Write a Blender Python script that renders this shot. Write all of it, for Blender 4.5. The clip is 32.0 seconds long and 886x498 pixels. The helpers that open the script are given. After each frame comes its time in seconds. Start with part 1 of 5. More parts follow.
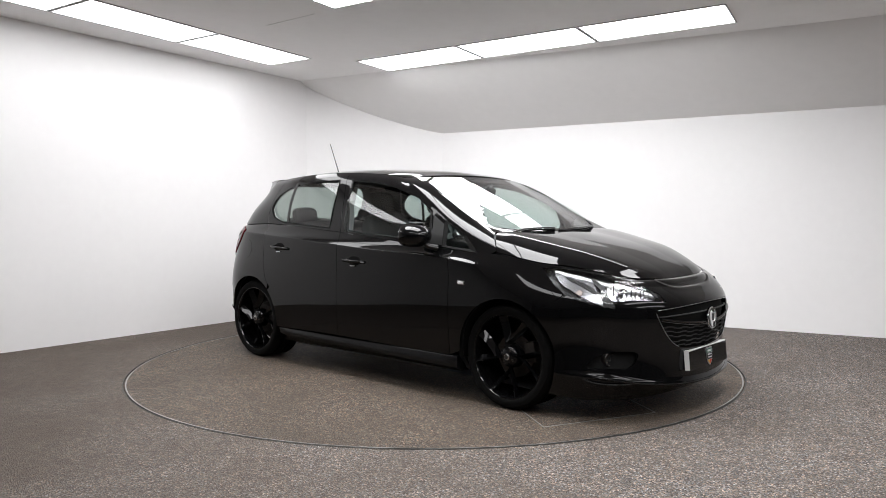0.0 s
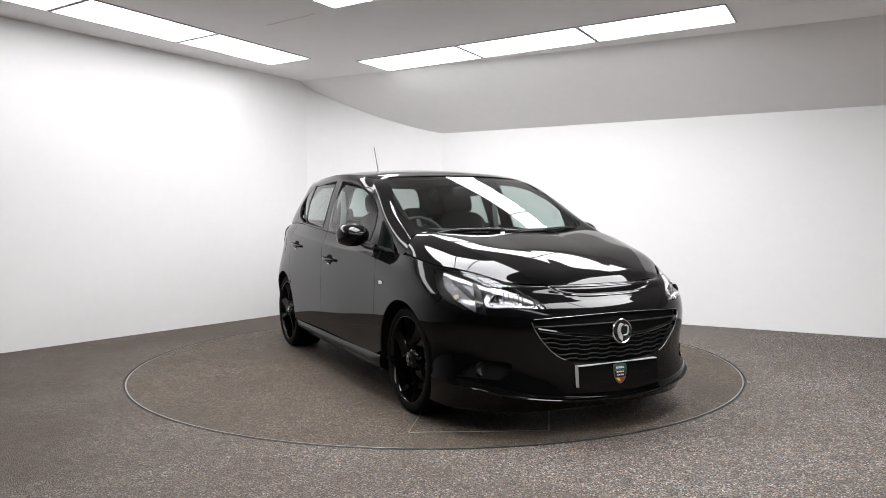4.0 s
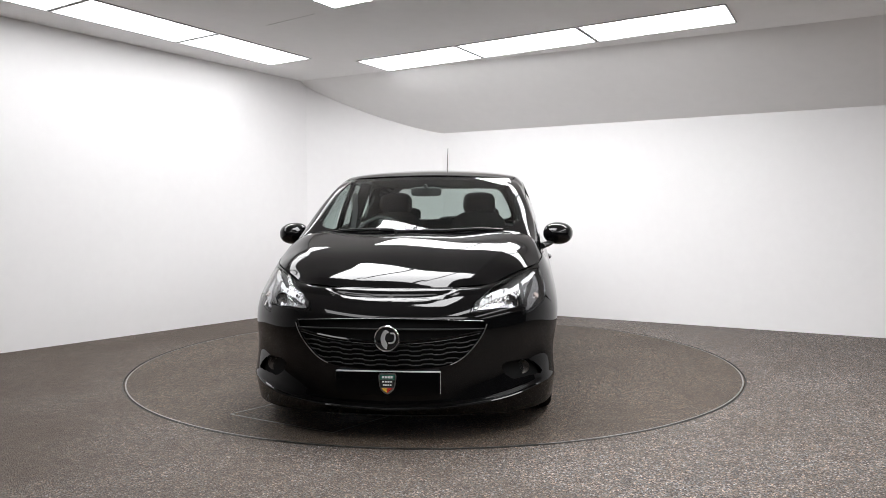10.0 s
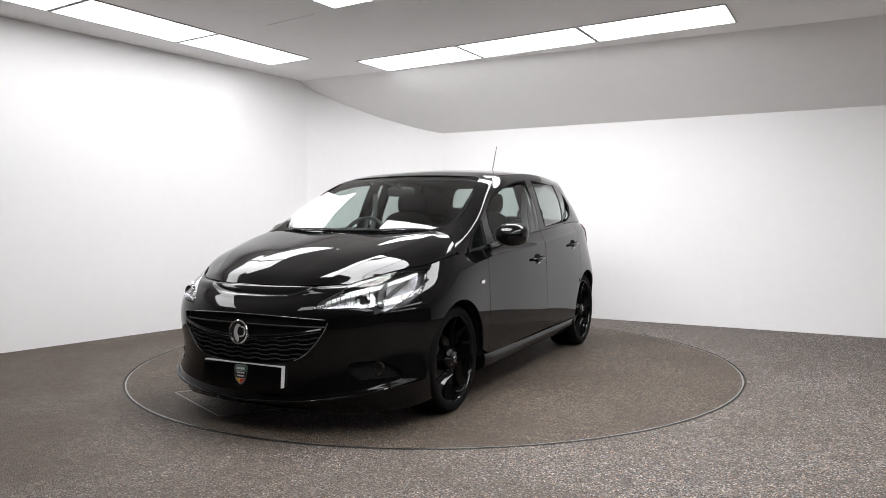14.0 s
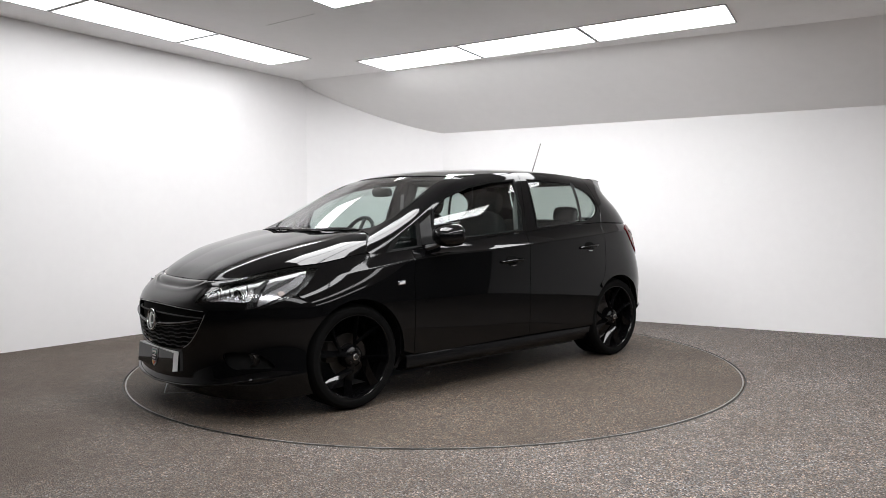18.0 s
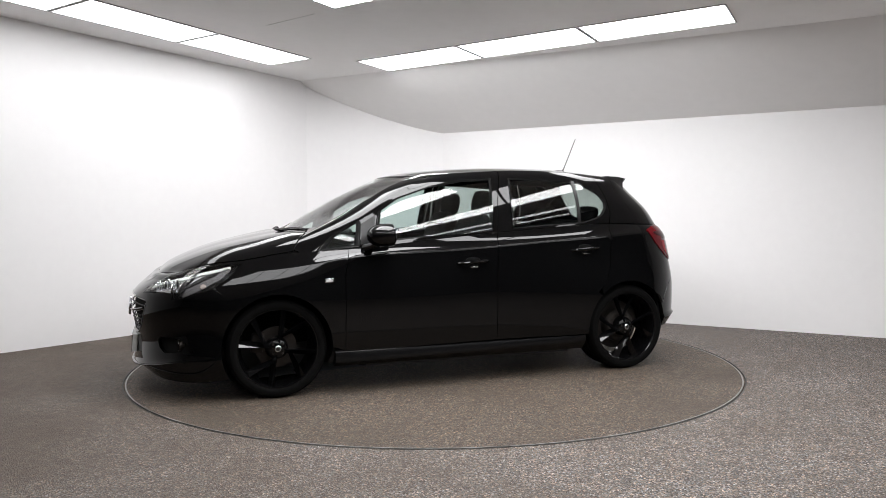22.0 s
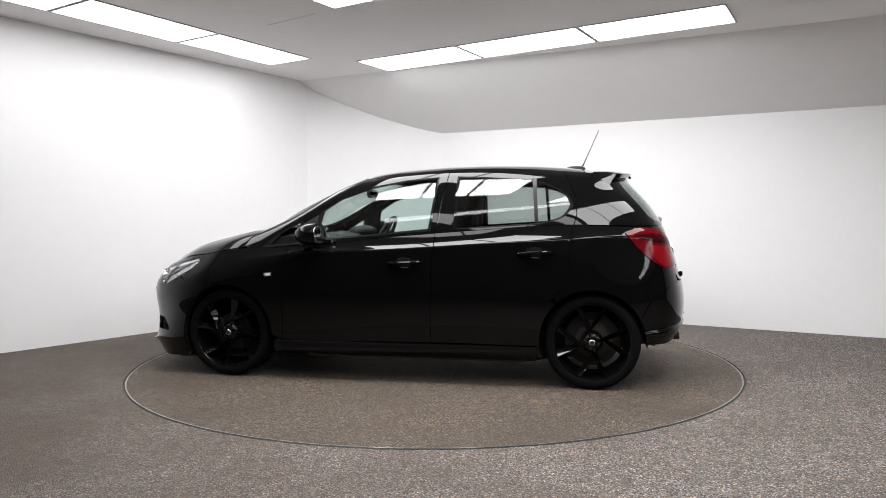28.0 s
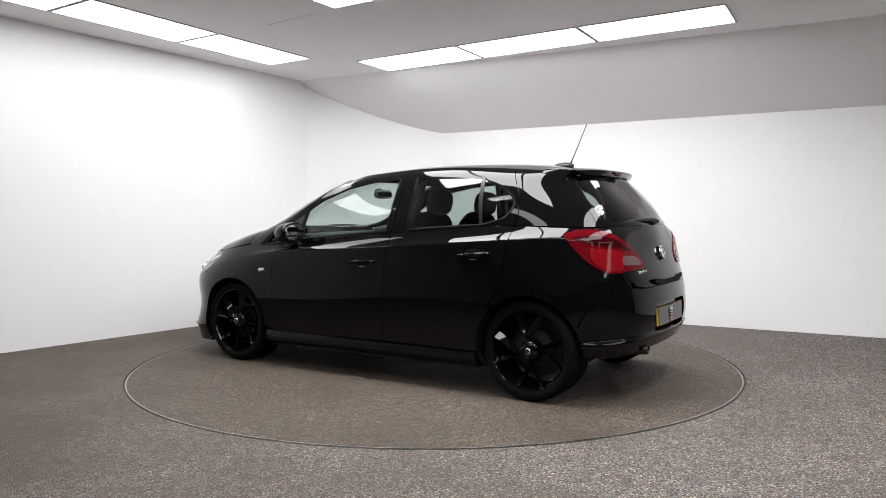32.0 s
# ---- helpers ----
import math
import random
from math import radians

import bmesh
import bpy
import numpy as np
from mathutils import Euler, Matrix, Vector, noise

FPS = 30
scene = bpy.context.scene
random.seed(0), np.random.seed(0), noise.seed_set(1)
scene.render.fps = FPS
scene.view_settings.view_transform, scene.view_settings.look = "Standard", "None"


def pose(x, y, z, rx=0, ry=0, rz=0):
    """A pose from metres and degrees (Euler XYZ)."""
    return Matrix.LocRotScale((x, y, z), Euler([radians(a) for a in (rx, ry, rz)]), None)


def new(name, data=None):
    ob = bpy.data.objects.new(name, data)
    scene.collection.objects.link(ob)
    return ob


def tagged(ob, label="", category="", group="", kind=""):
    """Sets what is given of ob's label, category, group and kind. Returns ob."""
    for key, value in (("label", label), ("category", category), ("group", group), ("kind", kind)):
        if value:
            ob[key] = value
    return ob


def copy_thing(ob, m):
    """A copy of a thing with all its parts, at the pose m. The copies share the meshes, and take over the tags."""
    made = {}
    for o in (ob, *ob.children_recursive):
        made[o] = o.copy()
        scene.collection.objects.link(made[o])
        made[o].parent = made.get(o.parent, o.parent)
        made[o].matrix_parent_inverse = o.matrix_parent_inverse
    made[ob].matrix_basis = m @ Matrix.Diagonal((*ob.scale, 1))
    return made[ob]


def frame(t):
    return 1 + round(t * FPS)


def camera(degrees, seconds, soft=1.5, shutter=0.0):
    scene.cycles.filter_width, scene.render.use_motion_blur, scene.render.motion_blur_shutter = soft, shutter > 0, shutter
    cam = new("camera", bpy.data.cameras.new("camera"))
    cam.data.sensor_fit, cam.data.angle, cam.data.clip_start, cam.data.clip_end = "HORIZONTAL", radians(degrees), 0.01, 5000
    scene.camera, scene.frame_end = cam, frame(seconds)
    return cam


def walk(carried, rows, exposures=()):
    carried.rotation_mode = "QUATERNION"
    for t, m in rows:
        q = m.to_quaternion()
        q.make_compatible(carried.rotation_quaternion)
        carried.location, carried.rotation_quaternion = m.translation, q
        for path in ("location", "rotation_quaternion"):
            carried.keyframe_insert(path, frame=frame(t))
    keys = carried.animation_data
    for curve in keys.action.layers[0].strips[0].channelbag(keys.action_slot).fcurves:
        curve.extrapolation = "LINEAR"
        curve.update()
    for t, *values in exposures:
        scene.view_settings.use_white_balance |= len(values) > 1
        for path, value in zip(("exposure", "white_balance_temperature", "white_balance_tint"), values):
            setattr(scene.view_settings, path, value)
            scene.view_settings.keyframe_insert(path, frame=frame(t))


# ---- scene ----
# ---- camera ----
cam = camera(60.661, 32.0, soft=0.7)
EYE, HEADING, TILT, LEAN = (0.0, -5.847, 1.138), 0.594, -2.694, 0.188
CAM = Matrix.Translation(EYE) @ pose(0, 0, 0, 0, 0, -HEADING) @ pose(0, 0, 0, 90 + TILT) @ pose(0, 0, 0, 0, 0, -LEAN)
walk(cam, [(0.0, CAM), (32.0, CAM)], exposures=[(0.0, 0.0), (32.0, 0.0)])

# ---- light: the closed studio is lit by ceiling panels alone, the entrance rows added out of view ----
PANEL_GLOW = 13.9
world = bpy.data.worlds.new("world")
scene.world = world
world.use_nodes = True
world.node_tree.nodes["Background"].inputs[0].default_value = (0.0, 0.0, 0.0, 1)
world.node_tree.nodes["Background"].inputs[1].default_value = 0.0


# ---- materials ----
def material(name, colour, rough=0.5, metal=0.0, spec=0.5, noise_scale=0.0, noise_amount=0.0, bump=0.0, bump_scale=0.0,
             coat=0.0, rough_var=0.0, glow=None, glow_power=0.0):
    """A surface with colour variation at two scales and a fine relief."""
    m = bpy.data.materials.new(name)
    m.use_nodes = True
    nt = m.node_tree
    b = nt.nodes["Principled BSDF"]
    b.inputs["Base Color"].default_value = (*colour, 1)
    b.inputs["Roughness"].default_value = rough
    b.inputs["Metallic"].default_value = metal
    b.inputs["Specular IOR Level"].default_value = spec
    b.inputs["Coat Weight"].default_value = coat
    b.inputs["Coat Roughness"].default_value = 0.02
    if glow:
        b.inputs["Emission Color"].default_value = (*glow, 1)
        b.inputs["Emission Strength"].default_value = glow_power
    co = nt.nodes.new("ShaderNodeTexCoord")
    if noise_scale:
        n1 = nt.nodes.new("ShaderNodeTexNoise")
        n1.inputs["Scale"].default_value = noise_scale
        n1.inputs["Detail"].default_value = 5
        n2 = nt.nodes.new("ShaderNodeTexNoise")
        n2.inputs["Scale"].default_value = noise_scale * 11
        n2.inputs["Detail"].default_value = 3
        add = nt.nodes.new("ShaderNodeMath")
        add.operation = "ADD"
        ramp = nt.nodes.new("ShaderNodeMapRange")
        ramp.inputs["From Min"].default_value, ramp.inputs["From Max"].default_value = 0.6, 1.4
        ramp.inputs["To Min"].default_value, ramp.inputs["To Max"].default_value = 1 - noise_amount, 1 + noise_amount
        mul = nt.nodes.new("ShaderNodeMix")
        mul.data_type, mul.blend_type = "RGBA", "MULTIPLY"
        mul.inputs["Factor"].default_value = 1
        mul.inputs["A"].default_value = (*colour, 1)
        nt.links.new(co.outputs["Object"], n1.inputs["Vector"])
        nt.links.new(co.outputs["Object"], n2.inputs["Vector"])
        nt.links.new(n1.outputs["Fac"], add.inputs[0])
        nt.links.new(n2.outputs["Fac"], add.inputs[1])
        nt.links.new(add.outputs[0], ramp.inputs["Value"])
        nt.links.new(ramp.outputs[0], mul.inputs["B"])
        nt.links.new(mul.outputs["Result"], b.inputs["Base Color"])
        if rough_var:
            rr = nt.nodes.new("ShaderNodeMapRange")
            rr.inputs["From Min"].default_value, rr.inputs["From Max"].default_value = 0.3, 0.7
            rr.inputs["To Min"].default_value, rr.inputs["To Max"].default_value = rough - rough_var, rough + rough_var
            nt.links.new(n1.outputs["Fac"], rr.inputs["Value"])
            nt.links.new(rr.outputs[0], b.inputs["Roughness"])
    if bump:
        nb = nt.nodes.new("ShaderNodeTexNoise")
        nb.inputs["Scale"].default_value = bump_scale
        nb.inputs["Detail"].default_value = 4
        bp = nt.nodes.new("ShaderNodeBump")
        bp.inputs["Strength"].default_value = bump
        bp.inputs["Distance"].default_value = 0.01
        nt.links.new(co.outputs["Object"], nb.inputs["Vector"])
        nt.links.new(nb.outputs["Fac"], bp.inputs["Height"])
        nt.links.new(bp.outputs[0], b.inputs["Normal"])
    return m


def glass(name, tint, gloss=0.060, rough=0.0):
    """Thin pane: tinted see-through, with a gloss that grows towards grazing."""
    m = bpy.data.materials.new(name)
    m.use_nodes = True
    nt = m.node_tree
    nt.nodes.remove(nt.nodes["Principled BSDF"])
    tr = nt.nodes.new("ShaderNodeBsdfTransparent")
    tr.inputs[0].default_value = (*tint, 1)
    gl = nt.nodes.new("ShaderNodeBsdfGlossy")
    gl.inputs["Color"].default_value = (1, 1, 1, 1)
    gl.inputs["Roughness"].default_value = rough
    lw = nt.nodes.new("ShaderNodeLayerWeight")
    lw.inputs["Blend"].default_value = 0.5
    pw = nt.nodes.new("ShaderNodeMath")
    pw.operation = "POWER"
    pw.inputs[1].default_value = 5
    fr = nt.nodes.new("ShaderNodeMath")
    fr.operation = "MULTIPLY_ADD"
    fr.inputs[1].default_value, fr.inputs[2].default_value = 1 - gloss, gloss
    nt.links.new(lw.outputs["Facing"], pw.inputs[0])
    nt.links.new(pw.outputs[0], fr.inputs[0])
    mix = nt.nodes.new("ShaderNodeMixShader")
    nt.links.new(fr.outputs[0], mix.inputs[0])
    nt.links.new(tr.outputs[0], mix.inputs[1])
    nt.links.new(gl.outputs[0], mix.inputs[2])
    nt.links.new(mix.outputs[0], nt.nodes["Material Output"].inputs["Surface"])
    return m


def stone_carpet(name, base, dark, stains=0.3, left_dirt_shade=0.0):
    """Resin-bound gravel: coloured grains a few millimetres wide, broad dirt stains, a grainy relief."""
    m = bpy.data.materials.new(name)
    m.use_nodes = True
    nt = m.node_tree
    b = nt.nodes["Principled BSDF"]
    co = nt.nodes.new("ShaderNodeTexCoord")
    vor = nt.nodes.new("ShaderNodeTexVoronoi")
    vor.inputs["Scale"].default_value = 160
    grain = nt.nodes.new("ShaderNodeSeparateColor")
    ramp = nt.nodes.new("ShaderNodeValToRGB")
    el = ramp.color_ramp.elements
    el[0].position, el[0].color = 0.0, (base[0] * 0.16, base[1] * 0.15, base[2] * 0.14, 1)
    el[1].position, el[1].color = 1.0, (base[0] * 4.0, base[1] * 4.0, base[2] * 4.0, 1)
    for p, k in ((0.25, (0.38, 0.37, 0.36)), (0.5, (0.80, 0.80, 0.80)), (0.75, (1.35, 1.35, 1.35)), (0.92, (2.1, 2.1, 2.1))):
        e = el.new(p)
        e.color = (base[0] * k[0], base[1] * k[1], base[2] * k[2], 1)
    big = nt.nodes.new("ShaderNodeTexNoise")
    big.inputs["Scale"].default_value, big.inputs["Detail"].default_value = 1.3, 6
    fine = nt.nodes.new("ShaderNodeTexNoise")
    fine.inputs["Scale"].default_value, fine.inputs["Detail"].default_value = 14, 5
    st = nt.nodes.new("ShaderNodeMapRange")
    st.inputs["From Min"].default_value, st.inputs["From Max"].default_value = 0.38, 0.66
    st.inputs["To Min"].default_value, st.inputs["To Max"].default_value = 0.0, stains
    sf = nt.nodes.new("ShaderNodeMapRange")
    sf.inputs["From Min"].default_value, sf.inputs["From Max"].default_value = 0.3, 0.7
    sf.inputs["To Min"].default_value, sf.inputs["To Max"].default_value = 0.82, 1.18
    mix = nt.nodes.new("ShaderNodeMix")
    mix.data_type = "RGBA"
    mix.inputs["B"].default_value = (*dark, 1)
    mul = nt.nodes.new("ShaderNodeMix")
    mul.data_type, mul.blend_type = "RGBA", "MULTIPLY"
    mul.inputs["Factor"].default_value = 1
    bp = nt.nodes.new("ShaderNodeBump")
    bp.inputs["Strength"].default_value, bp.inputs["Distance"].default_value = 0.9, 0.006
    L = nt.links.new
    for n in (vor, big, fine):
        L(co.outputs["Object"], n.inputs["Vector"])
    L(vor.outputs["Color"], grain.inputs[0])
    L(grain.outputs[0], ramp.inputs[0])
    L(big.outputs["Fac"], st.inputs["Value"])
    L(fine.outputs["Fac"], sf.inputs["Value"])
    # each grain leans to tan or to blue-grey
    hue = nt.nodes.new("ShaderNodeMix")
    hue.data_type = "RGBA"
    hue.inputs["A"].default_value, hue.inputs["B"].default_value = (1.22, 0.98, 0.80, 1), (0.80, 1.00, 1.20, 1)
    L(grain.outputs[1], hue.inputs["Factor"])
    tint = nt.nodes.new("ShaderNodeMix")
    tint.data_type, tint.blend_type = "RGBA", "MULTIPLY"
    tint.inputs["Factor"].default_value = 1
    L(ramp.outputs[0], tint.inputs["A"])
    L(hue.outputs["Result"], tint.inputs["B"])
    # brown dirt growing towards the left, which also paints in the weaker light there
    sep = nt.nodes.new("ShaderNodeSeparateXYZ")
    way = nt.nodes.new("ShaderNodeMapRange")
    way.inputs["From Min"].default_value, way.inputs["From Max"].default_value = -2.6, 1.2
    way.inputs["To Min"].default_value, way.inputs["To Max"].default_value = left_dirt_shade, 0.0
    add = nt.nodes.new("ShaderNodeMath")
    add.operation, add.use_clamp = "ADD", True
    L(co.outputs["Object"], sep.inputs[0])
    L(sep.outputs[0], way.inputs["Value"])
    L(st.outputs[0], add.inputs[0])
    L(way.outputs[0], add.inputs[1])
    L(add.outputs[0], mix.inputs["Factor"])
    L(tint.outputs["Result"], mix.inputs["A"])
    L(mix.outputs["Result"], mul.inputs["A"])
    L(sf.outputs[0], mul.inputs["B"])
    L(mul.outputs["Result"], b.inputs["Base Color"])
    L(vor.outputs["Distance"], bp.inputs["Height"])
    L(bp.outputs[0], b.inputs["Normal"])
    b.inputs["Roughness"].default_value = 0.62
    b.inputs["Specular IOR Level"].default_value = 0.35
    return m


MAT = {
    "wall": material("white_wall_paint", (0.885, 0.876, 0.876), 0.6, noise_scale=1.1, noise_amount=0.015, bump=0.05, bump_scale=120),
    "ceiling": material("white_ceiling_paint", (0.93, 0.918, 0.912), 0.7, noise_scale=0.9, noise_amount=0.02, bump=0.04, bump_scale=90),
    "joint": material("plaster_joint", (0.62, 0.61, 0.60), 0.7, noise_scale=6, noise_amount=0.1),
    "dark_wall": material("dark_wall_paint", (0.055, 0.056, 0.060), 0.8, noise_scale=1.0, noise_amount=0.2),
    "floor": stone_carpet("bound_gravel", (0.144, 0.127, 0.112), (0.068, 0.049, 0.035), 0.36, 0.66),
    "disc": stone_carpet("bound_gravel_disc", (0.096, 0.076, 0.058), (0.058, 0.043, 0.031), 0.66),
    "steel": material("worn_steel", (0.33, 0.33, 0.32), 0.45, 1.0, noise_scale=6, noise_amount=0.35, rough_var=0.1),
    "dark_steel": material("dark_steel", (0.055, 0.053, 0.050), 0.55, 0.6, noise_scale=6, noise_amount=0.35),
    "gap": material("dark_gap", (0.004, 0.004, 0.004), 0.9, spec=0.2),
    "panel": material("light_diffuser", (0.9, 0.9, 0.9), 0.5, glow=(0.985, 0.985, 1.0), glow_power=PANEL_GLOW),
    # same kind of panel; strength set by row to even out walls and floor
    "bright_panel": material("bright_light_diffuser", (0.9, 0.9, 0.9), 0.5, glow=(0.985, 0.985, 1.0), glow_power=PANEL_GLOW * 1.36),
    "soft_panel": material("soft_light_diffuser", (0.9, 0.9, 0.9), 0.5, glow=(0.985, 0.985, 1.0), glow_power=PANEL_GLOW * 0.86),
    "dim_panel": material("dim_light_diffuser", (0.9, 0.9, 0.9), 0.5, glow=(0.985, 0.985, 1.0), glow_power=PANEL_GLOW * 0.50),
    "panel_frame": material("panel_frame", (0.46, 0.46, 0.47), 0.5, noise_scale=8, noise_amount=0.1),
    "paint": material("black_paint", (0.0022, 0.0022, 0.0024), 0.03, spec=0.33, noise_scale=3.0, noise_amount=0.12, rough_var=0.012),
    "satin": material("satin_black", (0.012, 0.012, 0.012), 0.32, noise_scale=30, noise_amount=0.2, bump=0.05, bump_scale=600),
    "skirt": material("semi_gloss_black", (0.004, 0.004, 0.0044), 0.24, spec=0.3, noise_scale=30, noise_amount=0.2),
    "plastic": material("black_plastic", (0.014, 0.014, 0.015), 0.55, noise_scale=40, noise_amount=0.25, bump=0.1, bump_scale=700),
    "rubber": material("tyre_rubber", (0.0028, 0.0028, 0.0028), 0.75, spec=0.10, noise_scale=25, noise_amount=0.3, bump=0.1, bump_scale=300),
    "rim": material("gloss_black_rim", (0.003, 0.003, 0.0033), 0.05, spec=0.3, noise_scale=10, noise_amount=0.2),
    "chrome": material("chrome", (0.75, 0.76, 0.78), 0.08, 1.0, noise_scale=10, noise_amount=0.04),
    "bright": material("bright_badge_metal", (0.80, 0.80, 0.81), 0.28, 0.6, noise_scale=30, noise_amount=0.06),
    "dim_chrome": material("dim_chrome", (0.56, 0.56, 0.57), 0.16, 1.0, noise_scale=22, noise_amount=0.5, bump=1.0, bump_scale=36),
    "silver": material("silver_lacquer", (0.47, 0.47, 0.49), 0.20, 0.85, noise_scale=30, noise_amount=0.12),
    "alu": material("brushed_metal", (0.42, 0.42, 0.43), 0.32, 1.0, noise_scale=14, noise_amount=0.15),
    "disc_metal": material("brake_steel", (0.055, 0.050, 0.047), 0.45, 1.0, noise_scale=30, noise_amount=0.3),
    "rust": material("rusty_caliper", (0.03, 0.025, 0.022), 0.7, 0.3, noise_scale=40, noise_amount=0.4),
    "cloth": material("black_seat_cloth", (0.012, 0.012, 0.013), 0.9, noise_scale=60, noise_amount=0.3, bump=0.2, bump_scale=500),
    "dash": material("dashboard_plastic", (0.016, 0.016, 0.017), 0.6, noise_scale=50, noise_amount=0.2, bump=0.1, bump_scale=500),
    "red_lens": material("red_lens", (0.10, 0.002, 0.005), 0.05, spec=0.20, noise_scale=20, noise_amount=0.15),
    "dark_red_lens": material("dark_red_lens", (0.030, 0.001, 0.002), 0.05, spec=0.16, noise_scale=20, noise_amount=0.15),
    "bright_red_lens": material("bright_red_lens", (0.20, 0.004, 0.008), 0.07, spec=0.16, noise_scale=60, noise_amount=0.25),
    "clear_lens": material("smoked_lens", (0.11, 0.062, 0.062), 0.08, spec=0.4, noise_scale=60, noise_amount=0.3),
    "orange": material("amber_lens", (0.40, 0.34, 0.31), 0.25, noise_scale=40, noise_amount=0.2),
    "white": material("white_plastic", (0.72, 0.72, 0.72), 0.4, noise_scale=20, noise_amount=0.05),
    "yellow": material("yellow_plate", (0.62, 0.40, 0.03), 0.4, noise_scale=20, noise_amount=0.06),
    "red": material("red_enamel", (0.5, 0.03, 0.02), 0.35, noise_scale=20, noise_amount=0.05),
    "gold": material("gold_enamel", (0.65, 0.40, 0.05), 0.35, noise_scale=20, noise_amount=0.05),
    "green": material("green_enamel", (0.03, 0.12, 0.09), 0.35, noise_scale=20, noise_amount=0.05),
    "mirror": material("mirror_glass", (0.35, 0.36, 0.38), 0.01, 1.0),
    "glass": glass("window_glass", (0.70, 0.79, 0.765)),
    "glass_front": glass("windscreen_glass", (0.74, 0.81, 0.785)),
    "glass_rear": glass("privacy_glass", (0.55, 0.60, 0.58)),
    "lens": glass("lamp_lens", (0.95, 0.96, 0.97), 0.035),
}


# ---- mesh helpers ----
def mesh_of(name, verts, faces, mat, smooth=False, normals=None):
    me = bpy.data.meshes.new(name)
    me.from_pydata([tuple(map(float, v)) for v in verts], [], [tuple(int(i) for i in f) for f in faces])
    me.materials.append(mat)
    if smooth:
        me.polygons.foreach_set("use_smooth", [True] * len(me.polygons))
    if normals is not None:
        me.normals_split_custom_set_from_vertices([tuple(map(float, n)) for n in normals])
    me.update()
    return me


def put_mesh(name, me, parent=None, label=""):
    ob = new(name, me)
    if parent is not None:
        ob.parent = parent
    return tagged(ob, label)


def part(name, bm, mat, parent=None, label="", smooth=True, angle=35):
    """Links a bmesh as one mesh object under a thing or a part."""
    me = bpy.data.meshes.new(name)
    bm.normal_update()
    if smooth:
        for f in bm.faces:
            f.smooth = True
        for e in bm.edges:
            if len(e.link_faces) == 2 and e.calc_face_angle(0) > radians(angle):
                e.smooth = False
    bm.to_mesh(me)
    bm.free()
    me.materials.append(mat)
    return put_mesh(name, me, parent, label)


def box(bm, size, at=(0, 0, 0), rot=(0, 0, 0), bevel=0.0, segs=2):
    """Adds a bevelled block to bm."""
    m = pose(*at, *rot) @ Matrix.Diagonal((*size, 1))
    made = bmesh.ops.create_cube(bm, size=1, matrix=m)["verts"]
    if bevel:
        edges = list({e for v in made for e in v.link_edges})
        bmesh.ops.bevel(bm, geom=edges, offset=bevel, segments=segs, affect="EDGES", profile=0.6)
    return bm


def turned(bm, profile, steps=48, m=Matrix(), close=False):
    """Adds a lathe form round its own y axis; profile: pairs of radius and y."""
    rings = []
    for i in range(steps):
        a = 2 * math.pi * i / steps
        rings.append([bm.verts.new(m @ Vector((r * math.cos(a), y, r * math.sin(a)))) for r, y in profile])
    k = len(profile)
    for i in range(steps):
        p, q = rings[i], rings[(i + 1) % steps]
        for j in range(k if close else k - 1):
            bm.faces.new((p[j], p[(j + 1) % k], q[(j + 1) % k], q[j]))
    return bm


def sweep(bm, path, radius, sides=8, squash=1.0, m=Matrix(), closed=False):
    """Adds a tube along a path; radius may be one number or one for each point."""
    path = [m @ Vector(p) for p in path]
    n = len(path)
    rings = []
    for i, p in enumerate(path):
        a, b = (path[(i - 1) % n], path[(i + 1) % n]) if closed else (path[max(i - 1, 0)], path[min(i + 1, n - 1)])
        t = (b - a).normalized()
        up = Vector((0, 0, 1)) if abs(t.z) < 0.9 else Vector((1, 0, 0))
        u = t.cross(up).normalized()
        w = u.cross(t)
        r = radius[i] if isinstance(radius, (list, tuple)) else radius
        rings.append([bm.verts.new(p + r * (math.cos(c) * u + squash * math.sin(c) * w))
                      for c in (2 * math.pi * j / sides for j in range(sides))])
    for i in range(n if closed else n - 1):
        p, q = rings[i], rings[(i + 1) % n]
        for j in range(sides):
            bm.faces.new((p[j], p[(j + 1) % sides], q[(j + 1) % sides], q[j]))
    if not closed:
        bm.faces.new(rings[0][::-1])
        bm.faces.new(rings[-1])
    return bm


def prism(bm, outline, depth, m=Matrix(), bevel=0.0):
    """Adds a flat plate: outline in its x and z, from y = 0 to y = depth."""
    a = [bm.verts.new(m @ Vector((x, 0, z))) for x, z in outline]
    b = [bm.verts.new(m @ Vector((x, depth, z))) for x, z in outline]
    n = len(a)
    fs = [bm.faces.new(a), bm.faces.new(b[::-1])]
    for i in range(n):
        fs.append(bm.faces.new((a[i], b[i], b[(i + 1) % n], a[(i + 1) % n])))
    bmesh.ops.recalc_face_normals(bm, faces=fs)
    if bevel:
        edges = list({e for f in fs[:2] for e in f.edges})
        bmesh.ops.bevel(bm, geom=edges, offset=bevel, segments=2, affect="EDGES")
    return bm


# ---- the room ----
CEIL = 2.66
WALL_RIGHT = (Vector((2.721, 1.716)), Vector((0.8669, -0.4984)))     # a point on it and its direction
CORNER_LEFT, CORNER_RIGHT = Vector((-1.49, 3.01)), Vector((0.10, 3.225))


